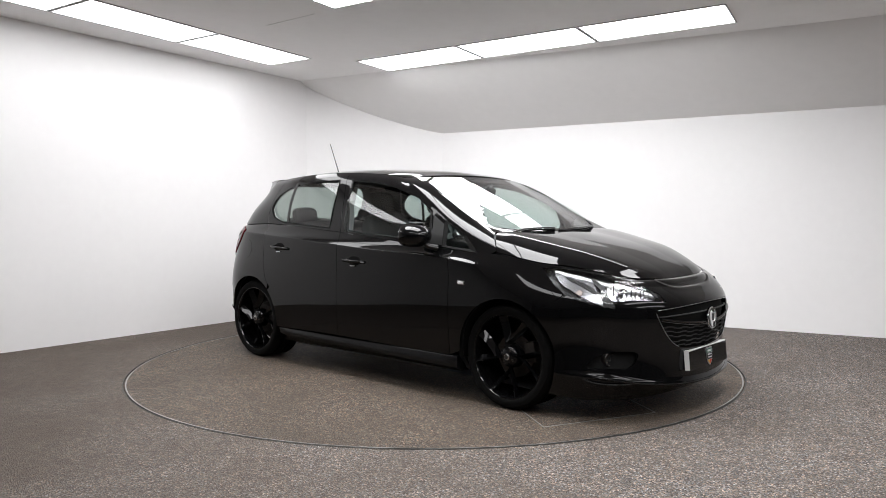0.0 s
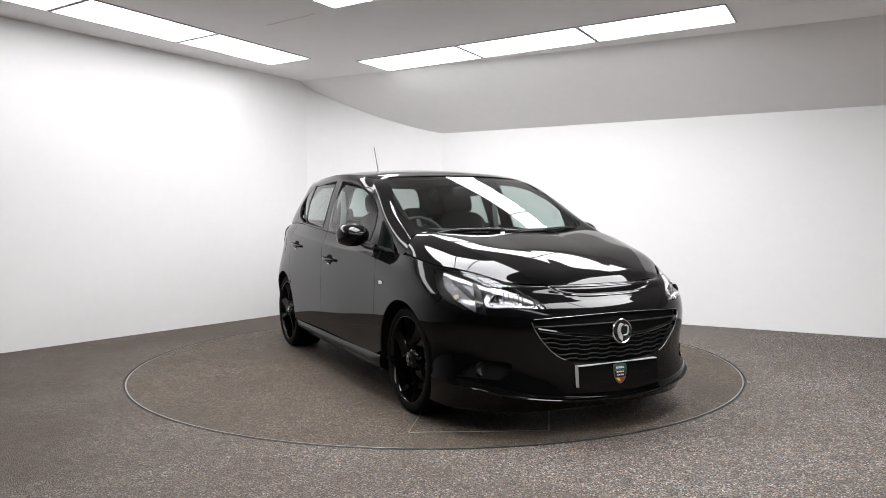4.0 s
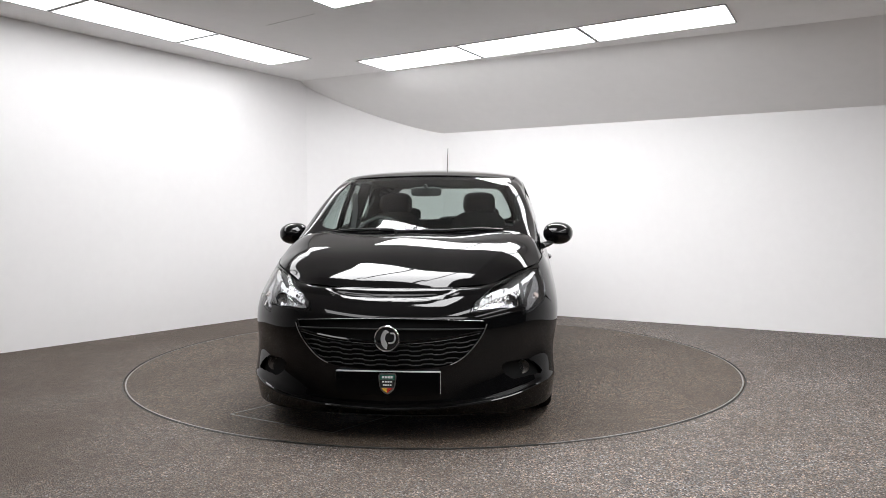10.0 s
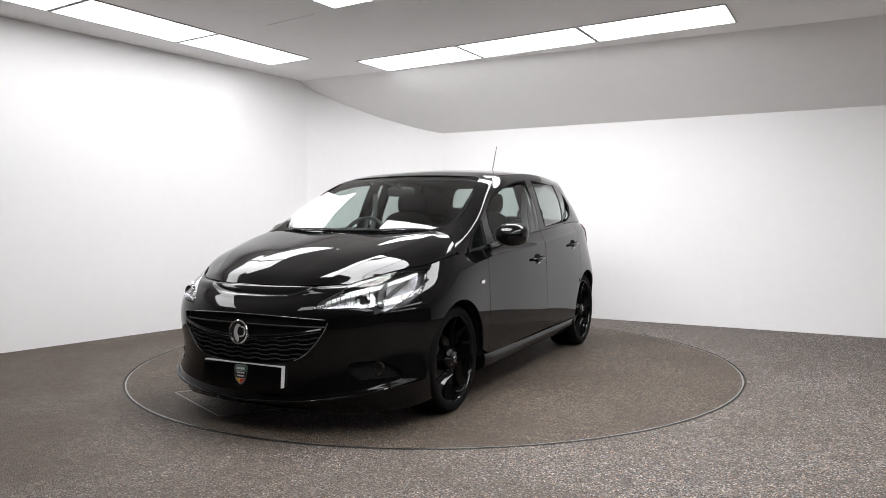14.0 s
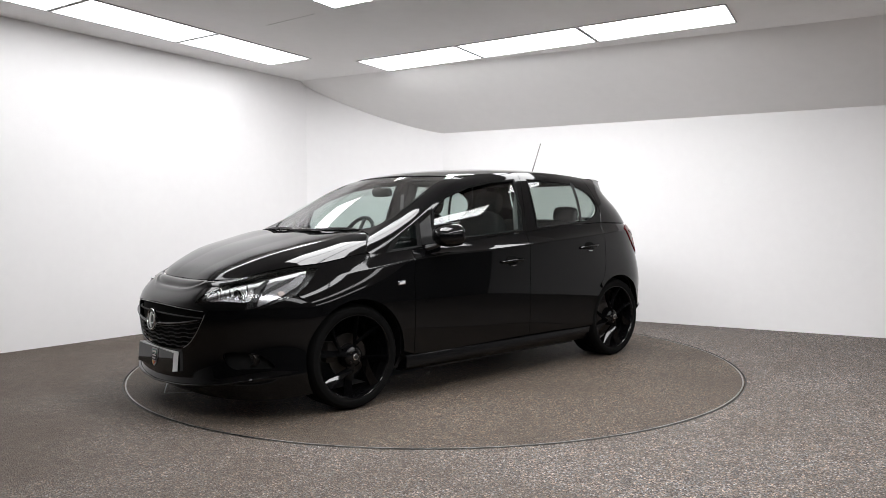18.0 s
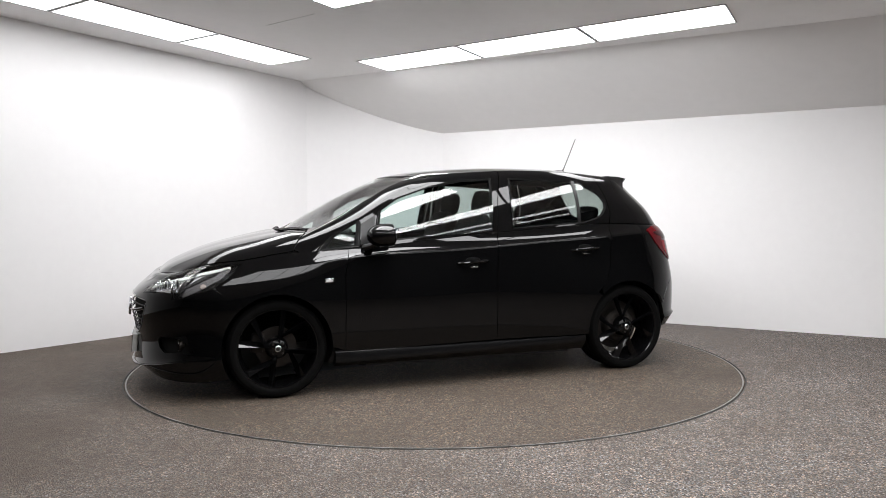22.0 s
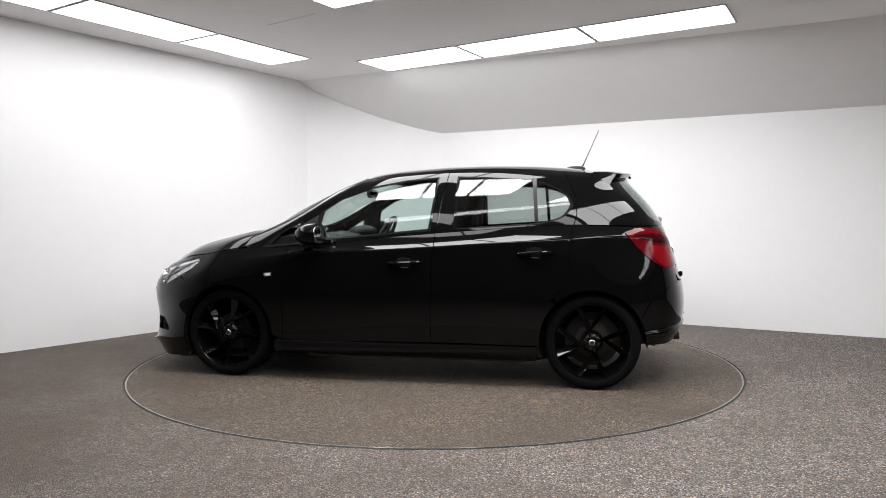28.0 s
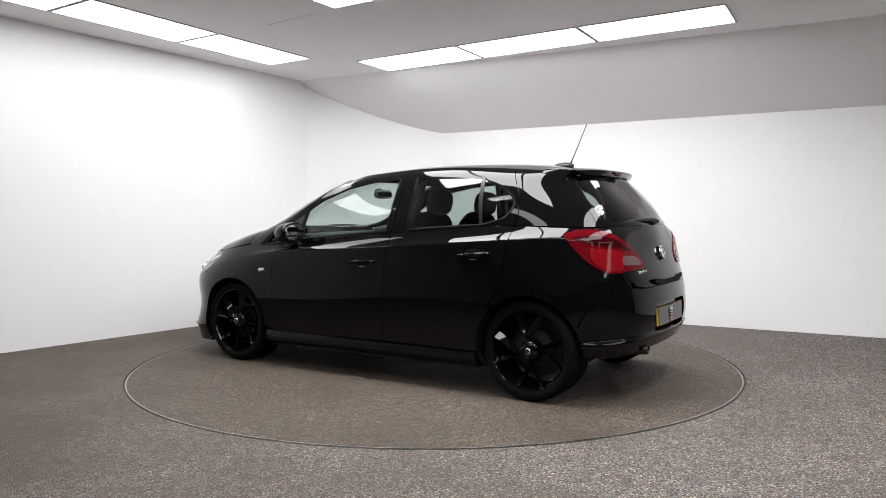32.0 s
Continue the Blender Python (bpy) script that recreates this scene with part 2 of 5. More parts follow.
def wall_line(left, right):
    """The inner face of the white wall in plan: straight, a gently bowed panel across the corner, straight."""
    pts = [CORNER_LEFT - k * left for k in (12.0, 9.0, 7.0, 5.5, 4.5, 3.6, 2.7, 1.9, 1.2, 0.6, 0.15, 0.03)]
    n = 24
    for i in range(n + 1):
        t = i / n
        p = CORNER_LEFT.lerp(CORNER_RIGHT, t)
        pts.append(p + Vector((-0.134, 0.991)) * (0.115 * math.sin(math.pi * t) ** 0.75))
    return pts + [CORNER_RIGHT + k * right for k in (0.04, 0.3, 1.0, 1.6, 2.4, 3.2, 4.0, 5.0, 6.0, 7.5, 9.5)]


def extruded_wall(name, pts, tops, height, thick, mat, label):
    """A wall of real thickness between its plan lines at the floor and at the ceiling; its outer side lies to the left of the line's way."""
    n = len(pts)
    verts, faces = [], []
    for z, row in ((-0.02, pts), (height, tops)):
        outer = []
        for i, p in enumerate(row):
            d = (row[min(i + 1, n - 1)] - row[max(i - 1, 0)]).normalized()
            outer.append(p + thick * Vector((-d.y, d.x)))
        verts += [(p.x, p.y, z) for p in row] + [(p.x, p.y, z) for p in outer]
    for i in range(n - 1):
        faces += [(i, i + 1, 2 * n + i + 1, 2 * n + i), (n + i + 1, n + i, 3 * n + i, 3 * n + i + 1),
                  (2 * n + i, 2 * n + i + 1, 3 * n + i + 1, 3 * n + i)]
    faces += [(n, 0, 2 * n, 3 * n), (n - 1, 2 * n - 1, 4 * n - 1, 3 * n - 1)]
    me = mesh_of(name, verts, faces, mat)
    for p in me.polygons:
        p.use_smooth = abs(p.normal.z) < 0.5
    me.set_sharp_from_angle(angle=radians(14))
    return tagged(put_mesh(name, me), label, "wall", kind="structure")


line = wall_line(Vector((0.6200, 0.7846)), Vector((0.8617, -0.5074)))
line_top = wall_line(Vector((0.5270, 0.8499)), WALL_RIGHT[1])
line_top = [q if i > 3 else p + (line_top[4] - line[4]) for i, (p, q) in enumerate(zip(line, line_top))]
extruded_wall("wall_studio", line, line_top, CEIL + 0.02, 0.12, MAT["wall"], "smooth white studio wall with a bowed panel across its corner")
back = [Vector((6.6, -7.2)), Vector((-4.5, -9.2))]
extruded_wall("wall_back", [line[-1]] + back + [line[0]], [line_top[-1]] + back + [line_top[0]], CEIL + 0.02, 0.12, MAT["dark_wall"],
              "plain dark wall that closes the studio")

# sloping soffit towards the right-hand wall, and the flat ceiling up to its crease
N2 = Vector((0.4984, 0.8669))
WALL_D = WALL_RIGHT[0].dot(N2)
CREASE = 1.772
SOFFIT_LOW = 2.09


def on_right(along, across):
    p = WALL_RIGHT[1] * along + N2 * across
    return p.x, p.y


def slab(name, corners, thick, mat, label):
    """A ceiling piece of real thickness above its four corners."""
    top = [(x, y, z + thick) for x, y, z in corners]
    me = mesh_of(name, corners + top, [(0, 1, 2, 3), (7, 6, 5, 4), (0, 4, 5, 1), (1, 5, 6, 2), (2, 6, 7, 3), (3, 7, 4, 0)], mat)
    return tagged(put_mesh(name, me), label, "ceiling", kind="structure")


far = WALL_D + 0.15
low = SOFFIT_LOW - (0.15 / (WALL_D - CREASE)) * (CEIL - SOFFIT_LOW)
slab("ceiling_flat", [(*on_right(-8, -12), CEIL), (*on_right(12, -12), CEIL), (*on_right(12, CREASE), CEIL), (*on_right(-8, CREASE), CEIL)],
     0.1, MAT["ceiling"], "flat white painted ceiling with recessed light panels")
slab("ceiling_soffit", [(*on_right(-8, CREASE), CEIL), (*on_right(12, CREASE), CEIL), (*on_right(12, far), low), (*on_right(-8, far), low)],
     0.1, MAT["ceiling"], "sloping white soffit that falls towards the wall")

# fine joints in the plaster
for a, b in (((-1.352, .360), (-.909, .005)), ((1.862, 1.531), (2.032, 1.397)), ((2.306, 1.216), (2.714, .927))):
    bm = bmesh.new()
    box(bm, (math.dist(a, b), 0.006, 0.002), ((a[0] + b[0]) / 2, (a[1] + b[1]) / 2, CEIL - 0.001), (0, 0, math.degrees(math.atan2(b[1] - a[1], b[0] - a[0]))))
    tagged(part("ceiling_trim", bm, MAT["joint"], None, smooth=False), "faint plaster joint in the ceiling", "ceiling trim", kind="structure")


def light_panel(start, along, across, group, lit="panel"):
    """A recessed light: a thin frame and a glowing diffuser; start is a corner in plan, along and across span it."""
    a, u, v = Vector((*start, 0)), Vector((*along, 0)), Vector((*across, 0))
    c = a + 0.5 * (u + v)
    thing = tagged(new("ceiling_light"), "white rectangular light panel recessed in the ceiling", "ceiling light", group)
    thing.location = (c.x, c.y, CEIL)
    un, vn = u.normalized(), v.normalized()

    def ring(inset, z):
        du, dv = 0.5 * u.length - inset, 0.5 * v.length - inset
        return [tuple(un * (sx * du) + vn * (sy * dv) + Vector((0, 0, z))) for sx, sy in ((-1, -1), (1, -1), (1, 1), (-1, 1))]

    bm = bmesh.new()
    rings = [[bm.verts.new(p) for p in ring(i, z)] for i, z in ((0.0, 0.0), (0.0, -0.007), (0.013, -0.007), (0.015, -0.002))]
    for p, q in zip(rings, rings[1:]):
        for i in range(4):
            bm.faces.new((p[i], p[(i + 1) % 4], q[(i + 1) % 4], q[i]))
    bmesh.ops.recalc_face_normals(bm, faces=bm.faces)
    part("frame", bm, MAT["panel_frame"], thing, "thin grey frame", smooth=False)
    bm = bmesh.new()
    bottom, top = [[bm.verts.new(p) for p in ring(0.0135, z)] for z in (-0.004, -0.001)]
    bm.faces.new(bottom[::-1])
    for i in range(4):
        bm.faces.new((bottom[i], bottom[(i + 1) % 4], top[(i + 1) % 4], top[i]))
    bmesh.ops.recalc_face_normals(bm, faces=bm.faces)
    part("diffuser", bm, MAT[lit], thing, "glowing white diffuser", smooth=False)
    return thing


def slipped_edge(thing, along, across, sa, sc):
    """The diffuser's slipped rim: a thin grey line that runs from a corner into the panel's long side."""
    u, v = Vector((*along, 0)), Vector((*across, 0))
    a = u * (sa * 0.485) + v * (sc * 0.42)
    b = u * (-sa * 0.10) + v * (sc * 0.475)
    d = b - a
    bm = bmesh.new()
    box(bm, (d.length, 0.010, 0.003), tuple((a + b) / 2 + Vector((0, 0, -0.0065))), (0, 0, math.degrees(math.atan2(d.y, d.x))), 0.001, 1)
    part("slipped_rim", bm, MAT["panel_frame"], thing, "slipped grey diffuser rim")


ROW_R, WIDE_R = Vector((0.8163, -0.5778)), Vector((0.292, 0.528))
ROW_L, WIDE_L = Vector((-0.506, -0.862)), Vector((-0.466, 0.326))
for i in range(3):
    lamp = light_panel(Vector((-0.78, 1.79)) + ROW_R * (1.192 * i), ROW_R * 1.18, WIDE_R, "ceiling lights along the soffit", "soft_panel")
    if i == 2:
        slipped_edge(lamp, ROW_R * 1.18, WIDE_R, -1, 1)
for i in range(3):
    lamp = light_panel(Vector((-1.21, 1.66)) + ROW_L * (1.203 * i), ROW_L * 1.19, WIDE_L, "ceiling lights along the wall", "dim_panel")
    if i == 0:
        slipped_edge(lamp, ROW_L * 1.19, WIDE_L, 1, 1)
for i in range(3):
    light_panel(Vector((-0.74, -0.15)) + ROW_R * (0.606 * i), ROW_R * 0.595, ROW_L * 1.2, "ceiling lights in the middle", "bright_panel")
for i in range(3):
    light_panel(Vector((2.30, -0.66)) + ROW_L * (1.203 * i), ROW_L * 1.19, ROW_R * 0.58, "ceiling lights across the studio")
for i in range(-1, 3):
    light_panel(Vector((-0.82, -3.12)) + ROW_R * (1.192 * i), ROW_R * 1.18, ROW_L * 0.58, "ceiling lights near the camera", "dim_panel")
# two unseen rows, added as fill to brighten the right side of the room
for i in range(3):
    light_panel(Vector((4.25, -2.05)) + ROW_L * (1.203 * i), ROW_L * 1.19, ROW_R * 0.58, "ceiling lights by the studio entrance", "dim_panel")
for i in range(3):
    light_panel(Vector((6.1, -3.3)) + ROW_L * (1.203 * i), ROW_L * 1.19, ROW_R * 0.58, "ceiling lights by the studio entrance", "dim_panel")

# ---- floor and turntable ----
R_DISC = 2.229


def floor_sheet():
    """The floor round the turntable's round hole."""
    steps = 160
    verts, faces = [], []
    for r in (R_DISC + 0.018, 3.2, 5.0, 9.0, 16.0):
        for i in range(steps):
            a = 2 * math.pi * i / steps
            verts.append((r * math.cos(a), r * math.sin(a), 0.0))
    for k in range(4):
        for i in range(steps):
            j = (i + 1) % steps
            faces.append((k * steps + i, (k + 1) * steps + i, (k + 1) * steps + j, k * steps + j))
    base = len(verts)
    for i in range(steps):
        a = 2 * math.pi * i / steps
        verts.append(((R_DISC + 0.018) * math.cos(a), (R_DISC + 0.018) * math.sin(a), -0.05))
    for i in range(steps):
        j = (i + 1) % steps
        faces.append((i, j, base + j, base + i))
    return tagged(put_mesh("floor", mesh_of("floor", verts, faces, MAT["floor"])), "speckled grey-brown bound gravel floor", "floor", kind="structure")


floor_sheet()


bm = bmesh.new()
turned(bm, [(R_DISC + 0.012, -0.04), (R_DISC + 0.012, 0.0015), (R_DISC + 0.0185, 0.0015), (R_DISC + 0.0185, -0.04)], 200, pose(0, 0, 0, 90), close=True)
bmesh.ops.recalc_face_normals(bm, faces=bm.faces)
tagged(part("floor_trim", bm, MAT["dark_steel"], None), "thin dark steel edging round the turntable pit", "floor trim", kind="structure")
bm = bmesh.new()
turned(bm, [(0.0001, -0.009), (R_DISC + 0.0175, -0.009)], 120, pose(0, 0, 0, 90))
tagged(part("pit_floor", bm, MAT["disc"], None), "grit-filled bottom of the turntable pit", "pit floor", kind="structure")

turntable = tagged(new("turntable"), "round turntable with gravel top and steel rim, sunk in the floor", "turntable")
bm = bmesh.new()
turned(bm, [(0.0001, 0.0), (0.8, 0.0), (1.5, 0.0), (R_DISC - 0.008, 0.0), (R_DISC - 0.008, -0.04)], 200, pose(0, 0, 0, 90))
bmesh.ops.recalc_face_normals(bm, faces=bm.faces)
for f in bm.faces:
    if f.normal.z < -0.5:
        f.normal_flip()
part("deck", bm, MAT["disc"], turntable, "brown bound gravel deck")
bm = bmesh.new()
turned(bm, [(R_DISC - 0.008, -0.04), (R_DISC - 0.008, 0.0012), (R_DISC + 0.001, 0.0012), (R_DISC + 0.001, -0.04)], 200, pose(0, 0, 0, 90), close=True)
bmesh.ops.recalc_face_normals(bm, faces=bm.faces)
part("rim", bm, MAT["steel"], turntable, "worn steel rim")


# ---- the car: lofted body ----
def spline(knots, values, at):
    """Natural cubic spline of rows of values."""
    t, y = np.asarray(knots, float), np.asarray(values, float)
    n, h = len(t), np.diff(knots)
    A, r = np.zeros((n, n)), np.zeros((n,) + y.shape[1:])
    A[0, 0] = A[-1, -1] = 1
    for i in range(1, n - 1):
        A[i, i - 1:i + 2] = h[i - 1], 2 * (h[i - 1] + h[i]), h[i]
        r[i] = 6 * ((y[i + 1] - y[i]) / h[i] - (y[i] - y[i - 1]) / h[i - 1])
    m = np.linalg.solve(A, r.reshape(n, -1)).reshape(r.shape)
    k = np.clip(np.searchsorted(t, at, side="right") - 1, 0, n - 2)
    shape = (-1,) + (1,) * (y.ndim - 1)
    hk = h[k].reshape(shape)
    a, b = ((t[k + 1] - at)).reshape(shape), ((at - t[k])).reshape(shape)
    return (m[k] * a ** 3 + m[k + 1] * b ** 3) / (6 * hk) + (y[k] / hk - m[k] * hk / 6) * a + (y[k + 1] / hk - m[k + 1] * hk / 6) * b


FLIP = np.array([1.0, -1.0, 1.0])


class Loft:
    """A smooth half-body sheet through feature lines, each from the front's centre round the side to the rear's centre."""

    def __init__(self, lines, ns=520, nv=70, mirror=True, along=None):
        L = np.array(lines, float)
        if mirror:
            L = np.concatenate([L[:, 3:0:-1] * FLIP, L, L[:, -2:-5:-1] * FLIP], 1)
        A = L if along is None else np.array(along, float)
        if along is not None:
            A = np.concatenate([A[:, 3:0:-1] * FLIP, A, A[:, -2:-5:-1] * FLIP], 1)
        ds = np.linalg.norm(np.diff(A, axis=1), axis=2).mean(0)
        ks = np.concatenate([[0], np.cumsum(ds)])
        lo, hi = (ks[3], ks[-4]) if mirror else (ks[0], ks[-1])
        self.ls = hi - lo
        S = spline(ks, L.transpose(1, 0, 2), np.linspace(lo, hi, ns))
        dv = np.linalg.norm(np.diff(L, axis=0), axis=2).mean(1)
        kv = np.concatenate([[0], np.cumsum(dv)])
        self.lv = kv[-1]
        self.kv = kv / kv[-1]
        G = spline(kv, S.transpose(1, 0, 2), np.linspace(0, kv[-1], nv))
        self.set_grid(G)

    def set_grid(self, G):
        self.G = G
        nv, ns = G.shape[:2]
        self.ns, self.nv = ns, nv
        du, dw = np.gradient(G, axis=1), np.gradient(G, axis=0)
        N = np.cross(dw, du)
        self.N = N / np.maximum(np.linalg.norm(N, axis=2, keepdims=True), 1e-12)
        mid = self.N[nv // 2, ns // 2]
        if mid @ self.out() < 0:
            self.N = -self.N
        # on the centre line the sheet meets its mirror image squarely
        flat = np.abs(G[..., 1]) < 1e-6
        self.N[..., 1][flat] = 0
        self.N /= np.maximum(np.linalg.norm(self.N, axis=2, keepdims=True), 1e-12)

    def out(self):
        return np.array([0, 1, 0.3])

    def _pick(self, A, s, v):
        x, y = np.clip(s, 0, 1) * (self.ns - 1), np.clip(v, 0, 1) * (self.nv - 1)
        i, j = min(int(x), self.ns - 2), min(int(y), self.nv - 2)
        a, b = x - i, y - j
        return (A[j, i] * (1 - a) + A[j, i + 1] * a) * (1 - b) + (A[j + 1, i] * (1 - a) + A[j + 1, i + 1] * a) * b

    def point(self, s, v):
        return self._pick(self.G, s, v)

    def normal(self, s, v):
        n = self._pick(self.N, s, v)
        return n / np.linalg.norm(n)

    def find(self, axes, target, box_s=(0, 1)):
        """The (s, v) whose point has the wanted two coordinates."""
        lo, hi = int(box_s[0] * (self.ns - 1)), int(box_s[1] * (self.ns - 1)) + 1
        D = self.G[:, lo:hi][..., list(axes)] - np.array(target)
        j, i = np.unravel_index(np.argmin((D ** 2).sum(2)), D.shape[:2])
        s, v = (i + lo) / (self.ns - 1), j / (self.nv - 1)
        e = 0.002
        for _ in range(4):
            p = self.point(s, v)[list(axes)]
            a = (self.point(min(s + e, 1), v) - self.point(max(s - e, 0), v))[list(axes)] / (min(s + e, 1) - max(s - e, 0))
            b = (self.point(s, min(v + e, 1)) - self.point(s, max(v - e, 0)))[list(axes)] / (min(v + e, 1) - max(v - e, 0))
            J = np.array([a, b]).T
            if abs(np.linalg.det(J)) < 1e-9:
                break
            d = np.linalg.solve(J, np.array(target) - p)
            d = np.clip(d, -0.02, 0.02)
            s, v = float(np.clip(s + d[0], *box_s)), float(np.clip(v + d[1], 0, 1))
        return s, v


def near(loft, p, box_s=(0, 1)):
    """The (s, v) of the sheet's point nearest to p."""
    lo, hi = int(box_s[0] * (loft.ns - 1)), int(box_s[1] * (loft.ns - 1)) + 1
    D = ((loft.G[:, lo:hi] - np.array(p)) ** 2).sum(2)
    j, i = np.unravel_index(np.argmin(D), D.shape)
    return (i + lo) / (loft.ns - 1), j / (loft.nv - 1)


class Cap(Loft):
    """A crowned top sheet between a centre line and a side line, closed by a front and a rear line."""

    def __init__(self, centre, side, front, rear, ns=160, nv=60, power=2.2):
        def run(p, n):
            p = np.array(p, float)
            k = np.concatenate([[0], np.cumsum(np.linalg.norm(np.diff(p, axis=0), axis=1))])
            return spline(k, p, np.linspace(0, k[-1], n))

        def across(p, n):
            """A line that leaves the centre squarely, as half of a symmetric one."""
            p = np.array(p, float)
            p = np.concatenate([p[:0:-1] * FLIP, p])
            k = np.concatenate([[0], np.cumsum(np.linalg.norm(np.diff(p, axis=0), axis=1))])
            return spline(k, p, np.linspace(k[-1] / 2, k[-1], n))

        C, S, F, R = run(centre, ns), run(side, ns), across(front, nv), across(rear, nv)
        a = np.linspace(0, 1, ns)[None, :, None]
        b = np.linspace(0, 1, nv)[:, None, None]
        w = np.concatenate([b ** 2, b, b ** power], 2)

        def corners(w):
            return (1 - a) * ((1 - w) * C[0] + w * S[0]) + a * ((1 - w) * C[-1] + w * S[-1])

        G = (1 - w) * C[None] + w * S[None] + (1 - a) * F[:, None] + a * R[:, None] - corners(w)
        self.ls, self.lv = 1.6, 0.6
        self.set_grid(G)

    def out(self):
        return np.array([0, 0, 1])


def inset(poly, d):
    """Moves each side of a closed outline inwards by d."""
    P = [Vector(p) for p in poly]
    area = sum(P[i].x * P[(i + 1) % len(P)].y - P[(i + 1) % len(P)].x * P[i].y for i in range(len(P)))
    sgn = 1 if area > 0 else -1
    out = []
    for i, p in enumerate(P):
        a, b = (p - P[i - 1]), (P[(i + 1) % len(P)] - p)
        if a.length < 1e-6 or b.length < 1e-6:
            out.append(tuple(p))
            continue
        a.normalize(), b.normalize()
        n1, n2 = Vector((-a.y, a.x)) * sgn, Vector((-b.y, b.x)) * sgn
        m = n1 + n2
        k = max(m.length_squared / 2, 0.35)
        out.append(tuple(p + m * (d / k)))
    return out


def curve2(points, n=8, closed=False):
    """A smooth line through 2D or 3D points (Catmull-Rom)."""
    P = [np.array(p, float) for p in points]
    out = []
    m = len(P)
    for i in range(m if closed else m - 1):
        p0, p1, p2, p3 = (P[(i - 1) % m], P[i], P[(i + 1) % m], P[(i + 2) % m]) if closed else (P[max(i - 1, 0)], P[i], P[i + 1], P[min(i + 2, m - 1)])
        for k in range(n):
            t = k / n
            out.append(tuple(0.5 * (2 * p1 + (p2 - p0) * t + (2 * p0 - 5 * p1 + 4 * p2 - p3) * t * t + (3 * p1 - p0 - 3 * p2 + p3) * t ** 3)))
    if not closed:
        out.append(tuple(P[-1]))
    return out


def dense(poly, step=0.03):
    """Adds points along long sides of a closed outline."""
    out = []
    for i, p in enumerate(poly):
        q = poly[(i + 1) % len(poly)]
        n = max(1, int(math.dist(p, q) / step))
        out += [tuple(np.array(p) + (np.array(q) - np.array(p)) * k / n) for k in range(n)]
    return out


def arc(cx, cz, r, a0, a1, n=18):
    return [(cx + r * math.cos(radians(a0 + (a1 - a0) * i / n)), cz + r * math.sin(radians(a0 + (a1 - a0) * i / n))) for i in range(n + 1)]


def inside(p, poly):
    x, y, c = p[0], p[1], False
    for i in range(len(poly)):
        (x1, y1), (x2, y2) = poly[i - 1], poly[i]
        if (y1 > y) != (y2 > y) and x < (x2 - x1) * (y - y1) / (y2 - y1) + x1:
            c = not c
    return c


def edge_gap(p, poly):
    P = np.array(poly)
    Q = np.roll(P, -1, 0)
    d = Q - P
    t = np.clip(((p - P) * d).sum(1) / np.maximum((d * d).sum(1), 1e-12), 0, 1)
    return np.sqrt((((P + d * t[:, None]) - p) ** 2).sum(1).min())


def patch(loft, outline, step=0.035, offset=0.0, rim=0.012, holes=(), lines=()):
    """Vertices, faces and normals of the piece of a sheet inside an outline of (s, v) pairs, with a folded rim."""
    from mathutils.geometry import delaunay_2d_cdt
    k = np.array([loft.ls, loft.lv])
    loops = [[tuple(np.array(p) * k) for p in o] for o in (outline, *holes)]
    pts, edges = [], []
    for o in loops:
        b = len(pts)
        pts += o
        edges += [(b + i, b + (i + 1) % len(o)) for i in range(len(o))]
    fixed = len(pts)
    P = np.array(loops[0])
    lo, hi = P.min(0), P.max(0)
    row = 0
    for v in lines:
        x = lo[0] + step * 0.3
        while x < hi[0]:
            q = np.array((x, v * k[1]))
            if inside(q, loops[0]) and not any(inside(q, h) for h in loops[1:]) and min(edge_gap(q, o) for o in loops) > 0.006:
                pts.append(tuple(q))
            x += step * 0.5
    y = lo[1] + step * 0.6
    while y < hi[1]:
        x = lo[0] + step * (0.6 + 0.5 * (row % 2))
        while x < hi[0]:
            q = np.array((x, y))
            if inside(q, loops[0]) and not any(inside(q, h) for h in loops[1:]) and min(edge_gap(q, o) for o in loops) > step * 0.45 and all(abs(y - v * k[1]) > step * 0.3 for v in lines):
                pts.append((x, y))
            x += step
        y += step * 0.866
        row += 1
    V, _, F, _, _, _ = delaunay_2d_cdt([Vector(p) for p in pts], edges, [], 0, 1e-6)
    V = np.array([tuple(v) for v in V])
    keep = []
    for f in F:
        c = V[list(f)].mean(0)
        if inside(c, loops[0]) and not any(inside(c, h) for h in loops[1:]):
            keep.append(tuple(f))
    sv = V / k
    X = np.array([loft.point(*q) for q in sv])
    N = np.array([loft.normal(*q) for q in sv])
    X = X + N * offset
    faces = []
    for f in keep:
        g = np.cross(X[f[1]] - X[f[0]], X[f[2]] - X[f[0]])
        faces.append(f if g @ N[f[0]] > 0 else f[::-1])
    # rim: the border folded inwards
    if rim:
        count = {}
        for f in faces:
            for a, b in zip(f, f[1:] + f[:1]):
                count[(a, b)] = 1
        border = [(a, b) for a, b in count if (b, a) not in count and not (abs(X[a][1]) < 1e-5 and abs(X[b][1]) < 1e-5)]
        ids, base = {}, len(X)
        extraX, extraN = [], []
        for a, b in border:
            t = X[b] - X[a]
            n = np.cross(t, N[a])
            n = n / max(np.linalg.norm(n), 1e-9)
            q = len(extraX) + base
            extraX += [X[a], X[b], X[b] - N[b] * rim, X[a] - N[a] * rim]
            soft = [0.35 * N[a] + 0.65 * n, 0.35 * N[b] + 0.65 * n, n, n]
            extraN += [v / np.linalg.norm(v) for v in soft]
            faces.append((q + 1, q, q + 3, q + 2))
        if extraX:
            X = np.concatenate([X, np.array(extraX)])
            N = np.concatenate([N, np.array(extraN)])
    return X, faces, N


